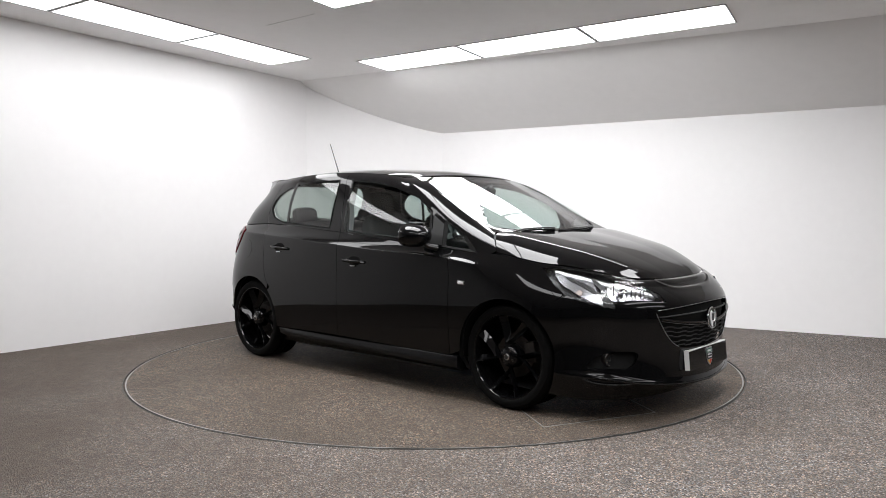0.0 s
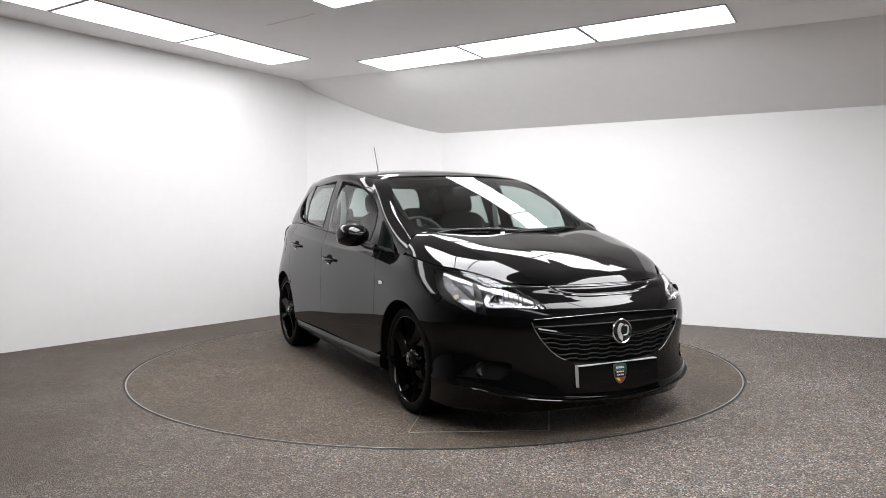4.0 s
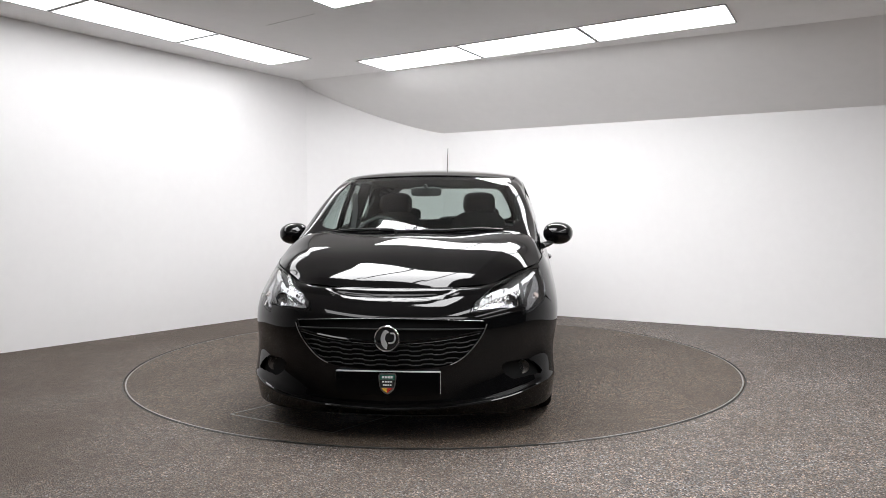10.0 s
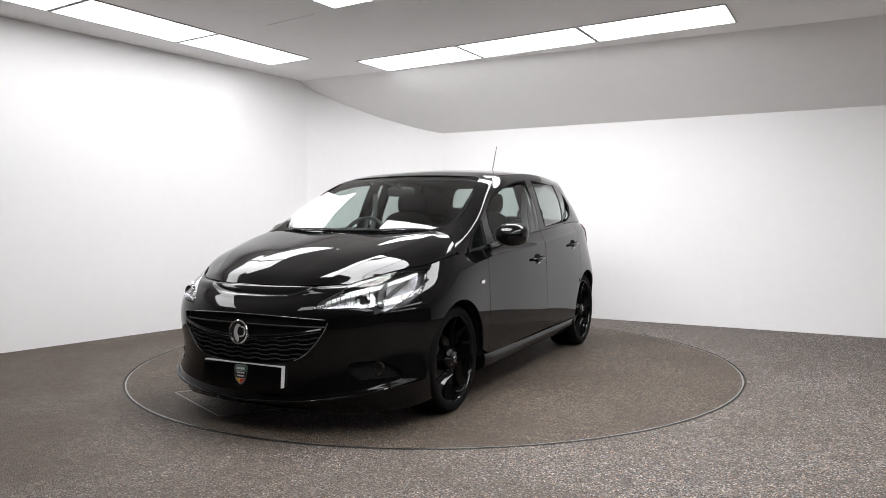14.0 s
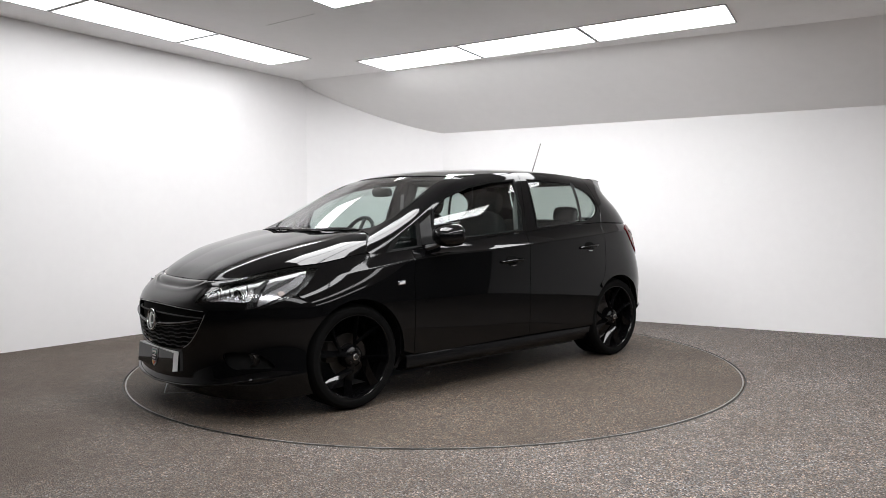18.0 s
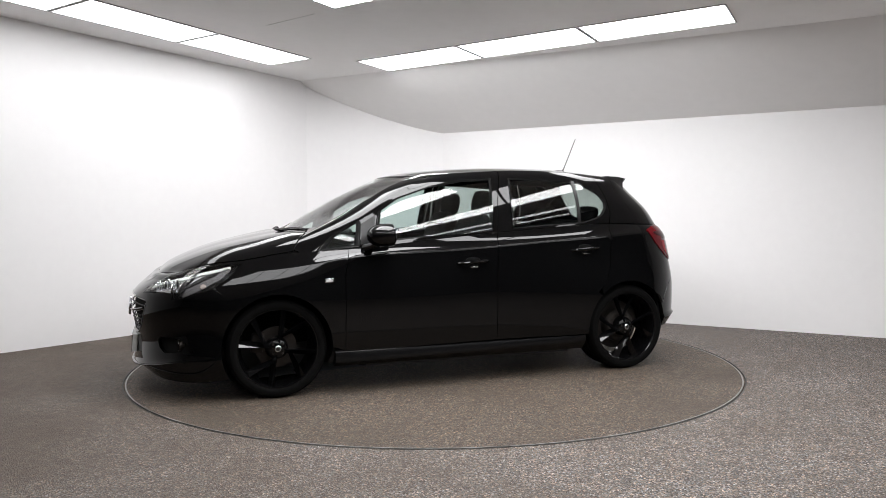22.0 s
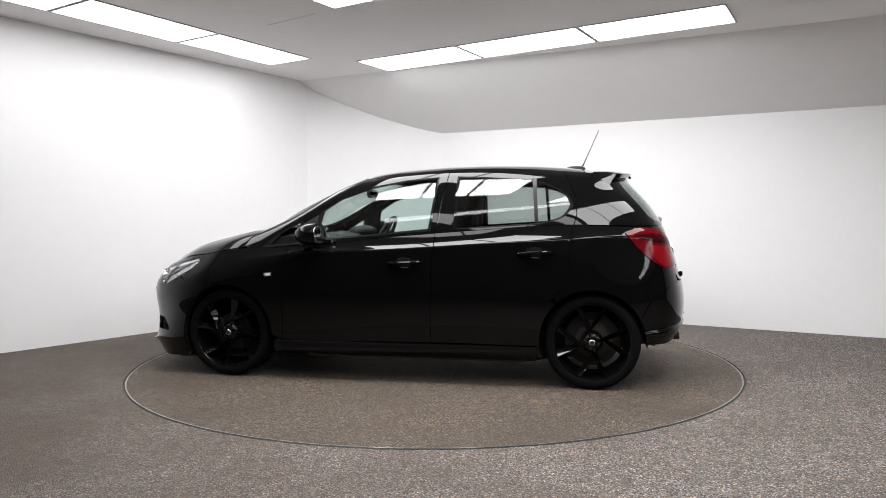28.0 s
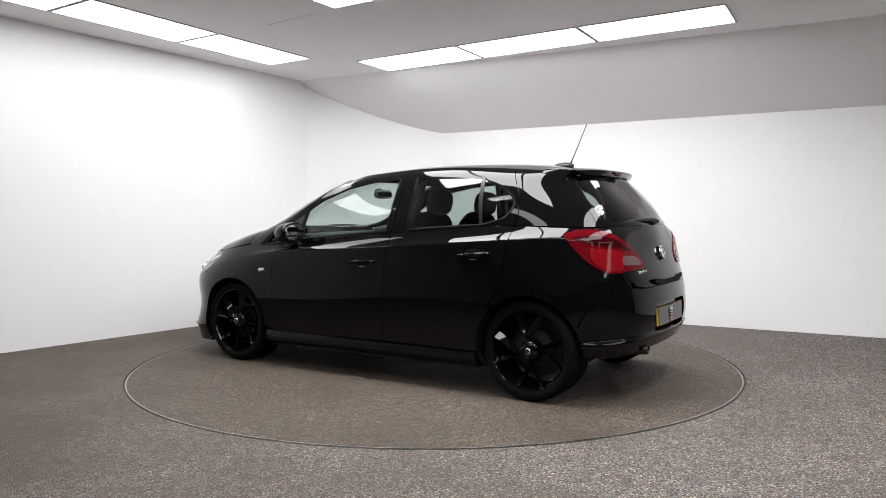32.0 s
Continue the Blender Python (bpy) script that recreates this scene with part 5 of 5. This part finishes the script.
for side in (1, -1):
    bm = bmesh.new()
    prev = None
    for i in range(25):
        x = 0.965 - 1.80 * i / 24
        f = i / 24
        flare = 0.012 * (1 - 0.55 * f) - (0.012 if i in (0, 24) else 0)
        prof = [(0.835, 0.279 + 0.004 * f), (0.853, 0.266 + 0.006 * f), (0.853 + flare, 0.222 + 0.030 * f), (0.850 + flare, 0.200 + 0.030 * f), (0.80, 0.172), (0.74, 0.172)]
        cur = [bm.verts.new((x, side * y, z)) for y, z in prof]
        if prev:
            for j in range(len(prof) - 1):
                bm.faces.new((prev[j], prev[j + 1], cur[j + 1], cur[j]) if side > 0 else (prev[j + 1], prev[j], cur[j], cur[j + 1]))
        else:
            bm.faces.new(cur)
        prev = cur
    bm.faces.new(prev)
    bmesh.ops.recalc_face_normals(bm, faces=bm.faces)
    part("side_skirt", bm, MAT["skirt"], car, "semi-gloss black side skirt", angle=25)


# ---- grille, badges, plates ----
def front_x(y, z):
    s, v = BODY.find((1, 2), (abs(y), z), (0, 0.2))
    return float(BODY.point(s, v)[0])



def opening(z):
    """Half width of the grille's opening at a height."""
    lo = [(z2, y2) for y2, z2 in GRILLE if y2 > 0.1][3:]
    zs, w = zip(*sorted(lo))
    return float(np.interp(z, zs, w)) if z > 0.376 else 0.17


def cross_bar(name, z0, depth, w, mat, wave=0.0, label="", sag=0.0, span=None, phase=0.0):
    """A bar across the grille that follows the nose's bow; wave makes the stepped honeycomb line."""
    half = (span or opening(z0 + sag * 0.5)) + 0.004
    n = 97
    path = []
    for i in range(n):
        y = -half + 2 * half * i / (n - 1)
        z = z0 + sag * (y / 0.48) ** 2
        t = (y / 0.115 + phase) % 1.0
        z += wave * (-1 if t < 0.40 else 1 if 0.5 <= t < 0.9 else (-1 + 20 * (t - 0.4)) if t < 0.5 else (1 - 20 * (t - 0.9)))
        path.append((front_x(y, z) - depth, y, z))
    bm = bmesh.new()
    sweep(bm, path, w, 6, 0.7)
    return part(name, bm, mat, car, label)


cross_bar("grille_trim", 0.624, -0.001, 0.0020, MAT["alu"], 0, "thin bright upper grille edge", -0.020, 0.468)
cross_bar("grille_bar", 0.572, 0.018, 0.006, MAT["plastic"], 0, "black upper grille bar", -0.008)
cross_bar("grille_beam", 0.512, 0.002, 0.010, MAT["paint"], 0, "gloss black grille beam", 0.050, 0.452)
cross_bar("beam_edge", 0.4995, 0.000, 0.0016, MAT["alu"], 0, "thin bright edge under the grille beam", 0.052, 0.448)
for k in range(5):
    z = 0.487 - 0.024 * k
    cross_bar("grille_wave", z, 0.010, 0.0050, MAT["plastic"], 0.0030, "stepped black grille bar", 0.028 if k < 3 else 0.016, None, 0.0)


for side in (1, -1):
    edge = [BODY.point(*p) + 0.002 * BODY.normal(*p) for p in grille_sv[8:-4]]
    bm = bmesh.new()
    sweep(bm, [(float(p[0]), side * float(p[1]), float(p[2])) for p in edge], 0.0020, 6)
    part("grille_trim", bm, MAT["alu"], car, "thin bright lower grille edge")


def emblem(m, r, name, parent, label):
    bm = bmesh.new()
    turned(bm, [(r, 0.0), (r * 1.0, 0.010), (r * 0.95, 0.014), (r * 0.88, 0.012), (r * 0.85, 0.004)], 48, m)
    ring = part(name, bm, MAT["chrome"], parent, label)
    bm = bmesh.new()
    turned(bm, [(0.0005, 0.007), (r * 0.5, 0.006), (r * 0.87, 0.003)], 40, m)
    part("disc", bm, MAT["satin"], ring, "dark disc")
    bm = bmesh.new()
    prism(bm, [(x * r, z * r) for x, z in curve2([(.02, -.80), (.34, -.50), (.46, .05), (.30, .48), (.08, .66), (-.20, .50), (.04, .34), (.12, -.05), (-.06, -.42)], 4, True)], 0.006, m @ pose(0, 0.006, 0), 0.0015)
    part("shape", bm, MAT["bright"], ring, "bright curved shape")
    bm = bmesh.new()
    sweep(bm, [(x * r, 0.009, z * r) for x, z in curve2([(-.28, .42), (-.58, .38), (-.64, .02), (-.50, -.28), (-.14, -.34)], 5)], r * 0.065, 8, 1, m)
    part("shape", bm, MAT["bright"], ring, "bright curved shape")
    return ring


AIM_FRONT = pose(0, 0, 0, 0, 0, -90)
emblem(Matrix.Translation((2.180, 0, .527)) @ AIM_FRONT @ pose(0, 0, 0, 4), 0.064, "front_badge", car, "round chrome badge")
emblem(Matrix.Translation((-1.750, 0, .880)) @ pose(0, 0, 0, 0, 0, 90) @ pose(0, 0, 0, 14), 0.046, "rear_badge", car, "round chrome badge")


def dealer_plate(m, back_mat, name, label, lift=0.0, depth=0.014):
    """A plate of 520 x 111 mm with a black cover and an enamel shield; local x to its right, z up, y outwards."""
    bm = bmesh.new()
    box(bm, (0.519, depth, 0.111), (0, 0.0127 - depth / 2, lift), (0, 0, 0), 0.001, 1)
    bm.transform(m)
    plate = part(name, bm, back_mat, car, label)
    bm = bmesh.new()
    box(bm, (0.5215, 0.003, 0.1115), (0, 0.0140, 0), (0, 0, 0), 0.001, 1)
    bm.transform(m)
    part("cover", bm, MAT["paint"], plate, "plain black plate cover")
    sh = curve2([(.88 * a, .88 * b) for a, b in [(-.046, .054), (0, .057), (.046, .054), (.048, .01), (.036, -.034), (0, -.060), (-.036, -.034), (-.048, .01)]], 5, True)
    bm = bmesh.new()
    prism(bm, sh, 0.004, m @ pose(0, 0.0155, 0), 0.001)
    shield = part("shield", bm, MAT["alu"], plate, "silver-edged shield")
    for nm, pts, mat in (("field", [(-.042, .049), (.042, .049), (.044, .022), (-.044, .022)], "green"), ("field", [(-.044, .019), (.044, .019), (.037, -.022), (-.037, -.022)], "plastic"),
                         ("field", [(-.034, -.026), (0, -.026), (0, -.052)], "red"), ("field", [(.002, -.026), (.034, -.026), (.002, -.052)], "gold")):
        bm = bmesh.new()
        prism(bm, [(.88 * a, .88 * b) for a, b in pts], 0.0015, m @ pose(0, 0.0195, 0))
        part(nm, bm, MAT[mat], plate, "coloured enamel field")
    for z, w, h in ((.031, .056, .011), (.009, .052, .007), (-.007, .045, .007)):
        for k in range(4):
            bm = bmesh.new()
            box(bm, (w / 4 - 0.003, 0.001, h), (-w / 2 + w * (k + 0.5) / 4, 0.0215, z))
            bm.transform(m)
            part("bar", bm, MAT["white"], plate, "plain pale bar")
    return plate


dealer_plate(Matrix.Translation((2.158, 0, .303)) @ AIM_FRONT @ pose(0, 0, 0, 5), MAT["white"], "front_plate", "black covered plate with pale edge and shield", 0.0055, 0.030)
dealer_plate(Matrix.Translation((-1.800, 0, .490)) @ pose(0, 0, 0, 0, 0, 90) @ pose(0, 0, 0, 3), MAT["yellow"], "rear_plate", "black covered plate with yellow edge and shield")
# tailgate handle recess
bm = bmesh.new()
prism(bm, curve2([(-.30, .018), (-.15, .004), (0, 0), (.15, .004), (.30, .018), (.27, -.016), (.12, -.034), (-.12, -.034), (-.27, -.016)], 4, True), 0.012,
      Matrix.Translation((-1.792, 0, .715)) @ pose(0, 0, 0, 0, 0, 90) @ pose(0, 0, 0, 8), 0.003)
part("handle_recess", bm, MAT["gap"], tailgate, "dark grip recess")
for side in (1,):
    for k in range(5):
        s, v = near(BODY, (-1.757, .44 - 0.024 * k, .782))
        bm = bmesh.new()
        box(bm, (0.003, 0.017, 0.016), tuple(BODY.point(s, v) + 0.002 * BODY.normal(s, v)), (0, 0, -14), 0.001, 1)
        part("lettering_bar", bm, MAT["chrome"], tailgate, "small chrome lettering block")


# ---- mirrors, handles, small side lamps ----
def blob(bm, size, ex=0.8, ez=0.8, n=28, k=16, flat=None, m=Matrix()):
    """A rounded block; flat cuts it off on its back (x) side."""
    rings = []

    def pw(v, e):
        return math.copysign(abs(v) ** e, v)

    for j in range(k + 1):
        th = -math.pi / 2 + math.pi * j / k
        ring = []
        for i in range(n):
            ph = 2 * math.pi * i / n
            x = size[0] * pw(math.cos(th), ez) * pw(math.cos(ph), ex)
            y = size[1] * pw(math.cos(th), ez) * pw(math.sin(ph), ex)
            z = size[2] * pw(math.sin(th), ez)
            if flat is not None:
                x = max(x, flat)
            ring.append(bm.verts.new(m @ Vector((x, y, z))))
        rings.append(ring)
    for p, q in zip(rings, rings[1:]):
        for i in range(n):
            a = (p[i], p[(i + 1) % n], q[(i + 1) % n], q[i])
            bm.faces.new(a)
    bmesh.ops.remove_doubles(bm, verts=bm.verts, dist=1e-5)
    bmesh.ops.recalc_face_normals(bm, faces=bm.faces)
    return bm


for side in (1, -1):
    m = Matrix.Translation((0.650, side * 0.912, 1.003)) @ pose(0, 0, 0, side * -4, 4, side * -10)
    bm = bmesh.new()
    blob(bm, (0.125, 0.098, 0.073), 0.85, 0.90, flat=-0.045, m=m)
    mirror = part("door_mirror", bm, MAT["paint"], car, "gloss black door mirror")
    bm = bmesh.new()
    blob(bm, (0.004, 0.084, 0.052), 0.6, 0.7, m=m @ pose(-0.044, 0, 0, 0, 0, side * 6))
    part("mirror_glass", bm, MAT["mirror"], mirror, "mirror glass")
    bm = bmesh.new()
    sweep(bm, [(0.70, side * 0.875, 0.955), (0.725, side * 0.845, 0.935), (0.755, side * 0.80, 0.922)], [0.026, 0.030, 0.036], 10, 0.6)
    part("mirror_arm", bm, MAT["satin"], mirror, "black mirror arm")
    # triangular sail behind the mirror
    o = cab(dense([(.776, 1.070), (.785, .940), (.660, .955), (.684, 1.05), (.672, 1.13)], 0.04))
    panel("mirror_sail", patch(CABIN, o, 0.03, 0.001, 0.004), MAT["satin"], car, "black mirror sail", side)
    for x0, z0, x1, z1 in ((.146, .805, -.075, .816), (-.718, .873, -.936, .890)):
        xm, zm = (x0 + x1) / 2, (z0 + z1) / 2
        s, v = BODY.find((0, 2), (xm, zm), (0.12, 0.86))
        p, n = BODY.point(s, v), BODY.normal(s, v)
        bm = bmesh.new()
        blob(bm, (0.060, 0.003, 0.036), 0.9, 0.9, m=Matrix.Translation((float(p[0]), side * float(p[1]), float(p[2]))) @ pose(0, 0, 0, 0, 0, 0))
        handle = part("door_handle", bm, MAT["rubber"], car, "black door handle with grip cup")
        bm = bmesh.new()
        pts = []
        for i in range(13):
            f = i / 12
            x, z = x0 + (x1 - x0) * f, z0 + (z1 - z0) * f
            q = BODY.point(*BODY.find((0, 2), (x, z), (0.12, 0.86)))
            lift = 0.004 + 0.024 * math.sin(math.pi * min(1, max(0, f))) ** 0.5
            pts.append((x, side * (float(q[1]) + lift), z + 0.003))
        sweep(bm, pts, [0.008] + [0.0135] * 11 + [0.008], 10, 0.85)
        part("grip", bm, MAT["paint"], handle, "gloss black grip")
        # a chrome strip stands in for the bright reflection below the grip
        bm = bmesh.new()
        box(bm, (0.050, 0.004, 0.006), (xm - 0.004, side * (float(p[1]) + 0.010), zm - 0.030), (0, 0, 0), 0.0015)
        part("handle_glint", bm, MAT["chrome"], handle, "chrome strip in place of the handle's lower highlight")
    s, v = BODY.find((0, 2), (1.004, .722), (0.12, 0.86))
    p = BODY.point(s, v)
    bm = bmesh.new()
    box(bm, (0.058, 0.010, 0.027), (1.004, side * float(p[1]), .722), (0, 4, 0), 0.006)
    rep = part("side_indicator", bm, MAT["chrome"], car, "small chrome-framed side indicator")
    bm = bmesh.new()
    box(bm, (0.040, 0.004, 0.015), (1.004, side * (float(p[1]) + 0.005), .722), (0, 4, 0), 0.002)
    part("lens", bm, MAT["white"], rep, "clear lens")

# fuel flap on the driver's side
s, v = BODY.find((0, 2), (-1.30, .86), (0.12, 0.86))
p = BODY.point(s, v)
pts = [(-1.30 + 0.075 * math.cos(a), .86 + 0.075 * math.sin(a)) for a in (2 * math.pi * i / 28 for i in range(28))]
panel("fuel_flap", patch(BODY, xz(pts), 0.03, 0.0012, 0.004), MAT["paint"], car, "round fuel flap", -1)

# ---- wipers, aerial, spoiler, exhaust ----
for pts in ([(1.165, -0.62, 0.998), (1.15, -0.44, 1.025), (1.17, -0.25, 1.031), (1.178, -0.12, 1.029)], [(1.2, -0.1, 1.021), (1.19, 0.18, 1.025), (1.13, 0.4, 1.033), (1.055, 0.575, 1.023)]):
    path = [(x + 0.002, y, z + 0.012) for x, y, z in curve2(pts, 6)]
    bm = bmesh.new()
    sweep(bm, path, 0.0065, 8, 0.8)
    wiper = part("wiper", bm, MAT["satin"], car, "black windscreen wiper")
    bm = bmesh.new()
    sweep(bm, [(x, y, z - 0.011) for x, y, z in path], 0.0045, 6, 1.2)
    part("blade", bm, MAT["rubber"], wiper, "rubber blade")
bm = bmesh.new()
sweep(bm, [(-1.678, -.12, 1.082), (-1.672, -.04, 1.094), (-1.660, .10, 1.094), (-1.640, .24, 1.088), (-1.612, .36, 1.080)], [0.022, 0.020, 0.014, 0.010, 0.006], 8, 0.8)
rw = part("rear_wiper", bm, MAT["satin"], tailgate, "black rear wiper")
bm = bmesh.new()
sweep(bm, [(-1.676, -.06, 1.080), (-1.662, .10, 1.081), (-1.640, .24, 1.078), (-1.605, .38, 1.072)], 0.006, 6, 1.2)
part("blade", bm, MAT["rubber"], rw, "rubber blade")

bm = bmesh.new()
blob(bm, (0.075, 0.034, 0.026), 0.9, 0.9, m=Matrix.Translation((-1.065, 0, 1.462)) @ pose(0, 0, 0, 0, 2))
aerial = part("aerial_base", bm, MAT["satin"], car, "low black aerial base")
bm = bmesh.new()
sweep(bm, [(-1.112, 0, 1.475), (-1.128, 0, 1.505), (-1.170, 0, 1.600), (-1.233, 0, 1.745)], [0.007, 0.0042, 0.0034, 0.0026], 8)
part("rod", bm, MAT["satin"], aerial, "thin raked aerial rod")

SPOIL_TOP = [(-1.205, .652, 1.300), (-1.186, .598, 1.394), (-1.22, .52, 1.416), (-1.31, .30, 1.424), (-1.345, .15, 1.427), (-1.355, 0, 1.428)]
SPOIL_TIP = [(-1.268, .650, 1.250), (-1.335, .540, 1.387), (-1.385, .50, 1.400), (-1.440, .30, 1.409), (-1.460, .15, 1.411), (-1.467, 0, 1.411)]
SPOIL_LOW = [(-1.262, .634, 1.246), (-1.326, .524, 1.362), (-1.372, .485, 1.372), (-1.418, .30, 1.378), (-1.437, .15, 1.380), (-1.443, 0, 1.380)]
SPOIL_IN = [(-1.215, .600, 1.290), (-1.245, .530, 1.355), (-1.305, .44, 1.366), (-1.365, .29, 1.378), (-1.388, .15, 1.382), (-1.395, 0, 1.384)]
bm = bmesh.new()
prev = None
lines = [curve2(l, 5) for l in (SPOIL_TOP, SPOIL_TIP, SPOIL_LOW, SPOIL_IN)]
n = len(lines[0])
full = [[l[i] for l in lines] for i in range(n)] + [[(l[i][0], -l[i][1], l[i][2]) for l in lines] for i in range(n - 2, -1, -1)]
for sec in full:
    cur = [bm.verts.new((p[0], p[1], p[2] + (0.002 if j == 0 else 0))) for j, p in enumerate(sec)]
    top_mid = bm.verts.new(((cur[0].co + cur[1].co) / 2 + Vector((0, 0, 0.006)))[:])
    loop = [cur[0], top_mid, cur[1], cur[2], cur[3]]
    if prev:
        for j in range(5):
            bm.faces.new((prev[j], prev[(j + 1) % 5], loop[(j + 1) % 5], loop[j]))
    else:
        bm.faces.new(loop)
    prev = loop
bm.faces.new(prev)
bmesh.ops.recalc_face_normals(bm, faces=bm.faces)
spoiler = part("roof_spoiler", bm, MAT["paint"], tailgate, "gloss black roof spoiler with side fins", angle=40)
bm = bmesh.new()
box(bm, (0.012, 0.16, 0.016), (-1.458, 0, 1.391), (0, 20, 0), 0.004)
part("brake_light", bm, MAT["dark_red_lens"], spoiler, "red high-level brake light")
bm = bmesh.new()
turned(bm, [(0.028, 0.0), (0.028, 0.16), (0.025, 0.165), (0.022, 0.16), (0.022, 0.0)], 28, Matrix.Translation((-1.615, .345, .283)) @ pose(0, 0, 0, 5, 0, 90))
part("exhaust_pipe", bm, MAT["disc_metal"], car, "bright exhaust tailpipe")

# ---- cabin interior ----
def seat(x, y):
    bm = bmesh.new()
    blob(bm, (0.27, 0.25, 0.10), 0.55, 0.6, m=pose(x + 0.18, y, 0.50, 0, -8))
    ob = part("front_seat", bm, MAT["cloth"], car, "black cloth front seat")
    bm = bmesh.new()
    blob(bm, (0.085, 0.235, 0.34), 0.55, 0.55, m=pose(x - 0.14, y, 0.82, 0, -16))
    part("backrest", bm, MAT["cloth"], ob)
    bm = bmesh.new()
    blob(bm, (0.055, 0.128, 0.090), 0.65, 0.65, m=pose(x - 0.275, y, 1.215, 0, -10))
    part("headrest", bm, MAT["cloth"], ob)
    for d in (-0.06, 0.06):
        bm = bmesh.new()
        sweep(bm, [(x - 0.235, y + d, 1.06), (x - 0.262, y + d, 1.16)], 0.006, 8)
        part("headrest_post", bm, MAT["alu"], ob, "bright headrest post")


seat(0.02, 0.335)
seat(0.02, -0.335)
bm = bmesh.new()
blob(bm, (0.28, 0.62, 0.10), 0.5, 0.5, m=pose(-0.72, 0, 0.52, 0, -8))
bench = part("rear_bench", bm, MAT["cloth"], car, "black cloth rear bench")
bm = bmesh.new()
blob(bm, (0.085, 0.62, 0.29), 0.4, 0.5, m=pose(-1.03, 0, 0.80, 0, -18))
part("backrest", bm, MAT["cloth"], bench)
for y in (-0.36, 0.36):
    bm = bmesh.new()
    blob(bm, (0.045, 0.115, 0.065), 0.6, 0.6, m=pose(-1.135, y, 1.125, 0, -12))
    part("headrest", bm, MAT["cloth"], bench)
bm = bmesh.new()
prev = None
for i in range(13):
    y = -0.66 + 1.32 * i / 12
    b = 0.03 * (1 - (y / 0.66) ** 2)
    cur = [bm.verts.new(p) for p in ((0.98 + b, y, 0.60), (1.05 + b, y, 0.93), (1.02 + b, y, 0.975), (0.80, y, 0.985 + b * 0.4), (0.66, y, 0.965 + b * 0.5), (0.60, y, 0.90), (0.66, y, 0.70), (0.72, y, 0.55))]
    if prev:
        for j in range(8):
            bm.faces.new((prev[j], prev[(j + 1) % 8], cur[(j + 1) % 8], cur[j]))
    else:
        bm.faces.new(cur)
    prev = cur
bm.faces.new(prev)
bmesh.ops.recalc_face_normals(bm, faces=bm.faces)
dash = part("dashboard", bm, MAT["dash"], car, "dark grey dashboard", angle=50)
bm = bmesh.new()
blob(bm, (0.09, 0.19, 0.045), 0.7, 0.8, m=pose(0.68, -0.335, 0.995))
part("instrument_hood", bm, MAT["dash"], dash, "instrument hood")
mw = pose(0.50, -0.335, 0.945) @ pose(0, 0, 0, 0, 62)
bm = bmesh.new()
sweep(bm, [(0.182 * math.cos(a), 0.182 * math.sin(a), 0) for a in (2 * math.pi * i / 48 for i in range(48))], 0.015, 10, 1.0, mw, closed=True)
sw = part("steering_wheel", bm, MAT["dash"], car, "black three-spoke steering wheel")
bm = bmesh.new()
blob(bm, (0.065, 0.075, 0.025), 0.8, 0.8, m=mw)
for a in (90, -90, 180):
    box(bm, (0.12, 0.034, 0.014), tuple(mw @ Vector((0.115 * math.cos(radians(a + 90 - 90)), 0.115 * math.sin(radians(a)), 0))), (0, 62, 0) if a == 180 else (0, 62, 0), 0.004)
part("spokes", bm, MAT["dash"], sw, "steering wheel hub and spokes")
bm = bmesh.new()
blob(bm, (0.018, 0.108, 0.034), 0.5, 0.5, m=pose(0.505, 0.0, 1.292, 0, 8))
im = part("interior_mirror", bm, MAT["dash"], car, "black interior mirror")
bm = bmesh.new()
blob(bm, (0.003, 0.098, 0.027), 0.5, 0.5, m=pose(0.486, 0.0, 1.289, 0, 8))
part("glass", bm, MAT["mirror"], im, "mirror glass")
bm = bmesh.new()
sweep(bm, [(0.505, 0, 1.31), (0.535, 0, 1.335), (0.575, 0, 1.325)], 0.012, 8)
part("stem", bm, MAT["dash"], im)
for side in (1, -1):
    bm = bmesh.new()
    sweep(bm, [(-0.235, side * 0.70, 0.95), (-0.255, side * 0.655, 1.15), (-0.27, side * 0.575, 1.38)], 0.045, 8, 0.6)
    part("pillar_trim", bm, MAT["dash"], car, "dark centre pillar trim")
    bm = bmesh.new()
    sweep(bm, [(-0.215, side * 0.665, 1.30), (-0.20, side * 0.66, 1.15), (-0.19, side * 0.69, 0.95)], 0.022, 8, 0.12)
    part("seat_belt", bm, MAT["alu"], car, "pale grey seat belt")
bm = bmesh.new()
box(bm, (0.44, 1.2, 0.02), (-1.34, 0, 1.02), (0, 2, 0), 0.006)
part("parcel_shelf", bm, MAT["dash"], car, "dark parcel shelf")



def motions():
    rows, deck = [], []
    for t, a in TURN:
        m = Matrix.Rotation(radians(a), 4, "Z")
        rows.append((t, m @ Matrix.Translation((0, OFF_CENTRE, 0))))
        deck.append((t, m))
    walk(car, rows)
    walk(turntable, deck)


motions()
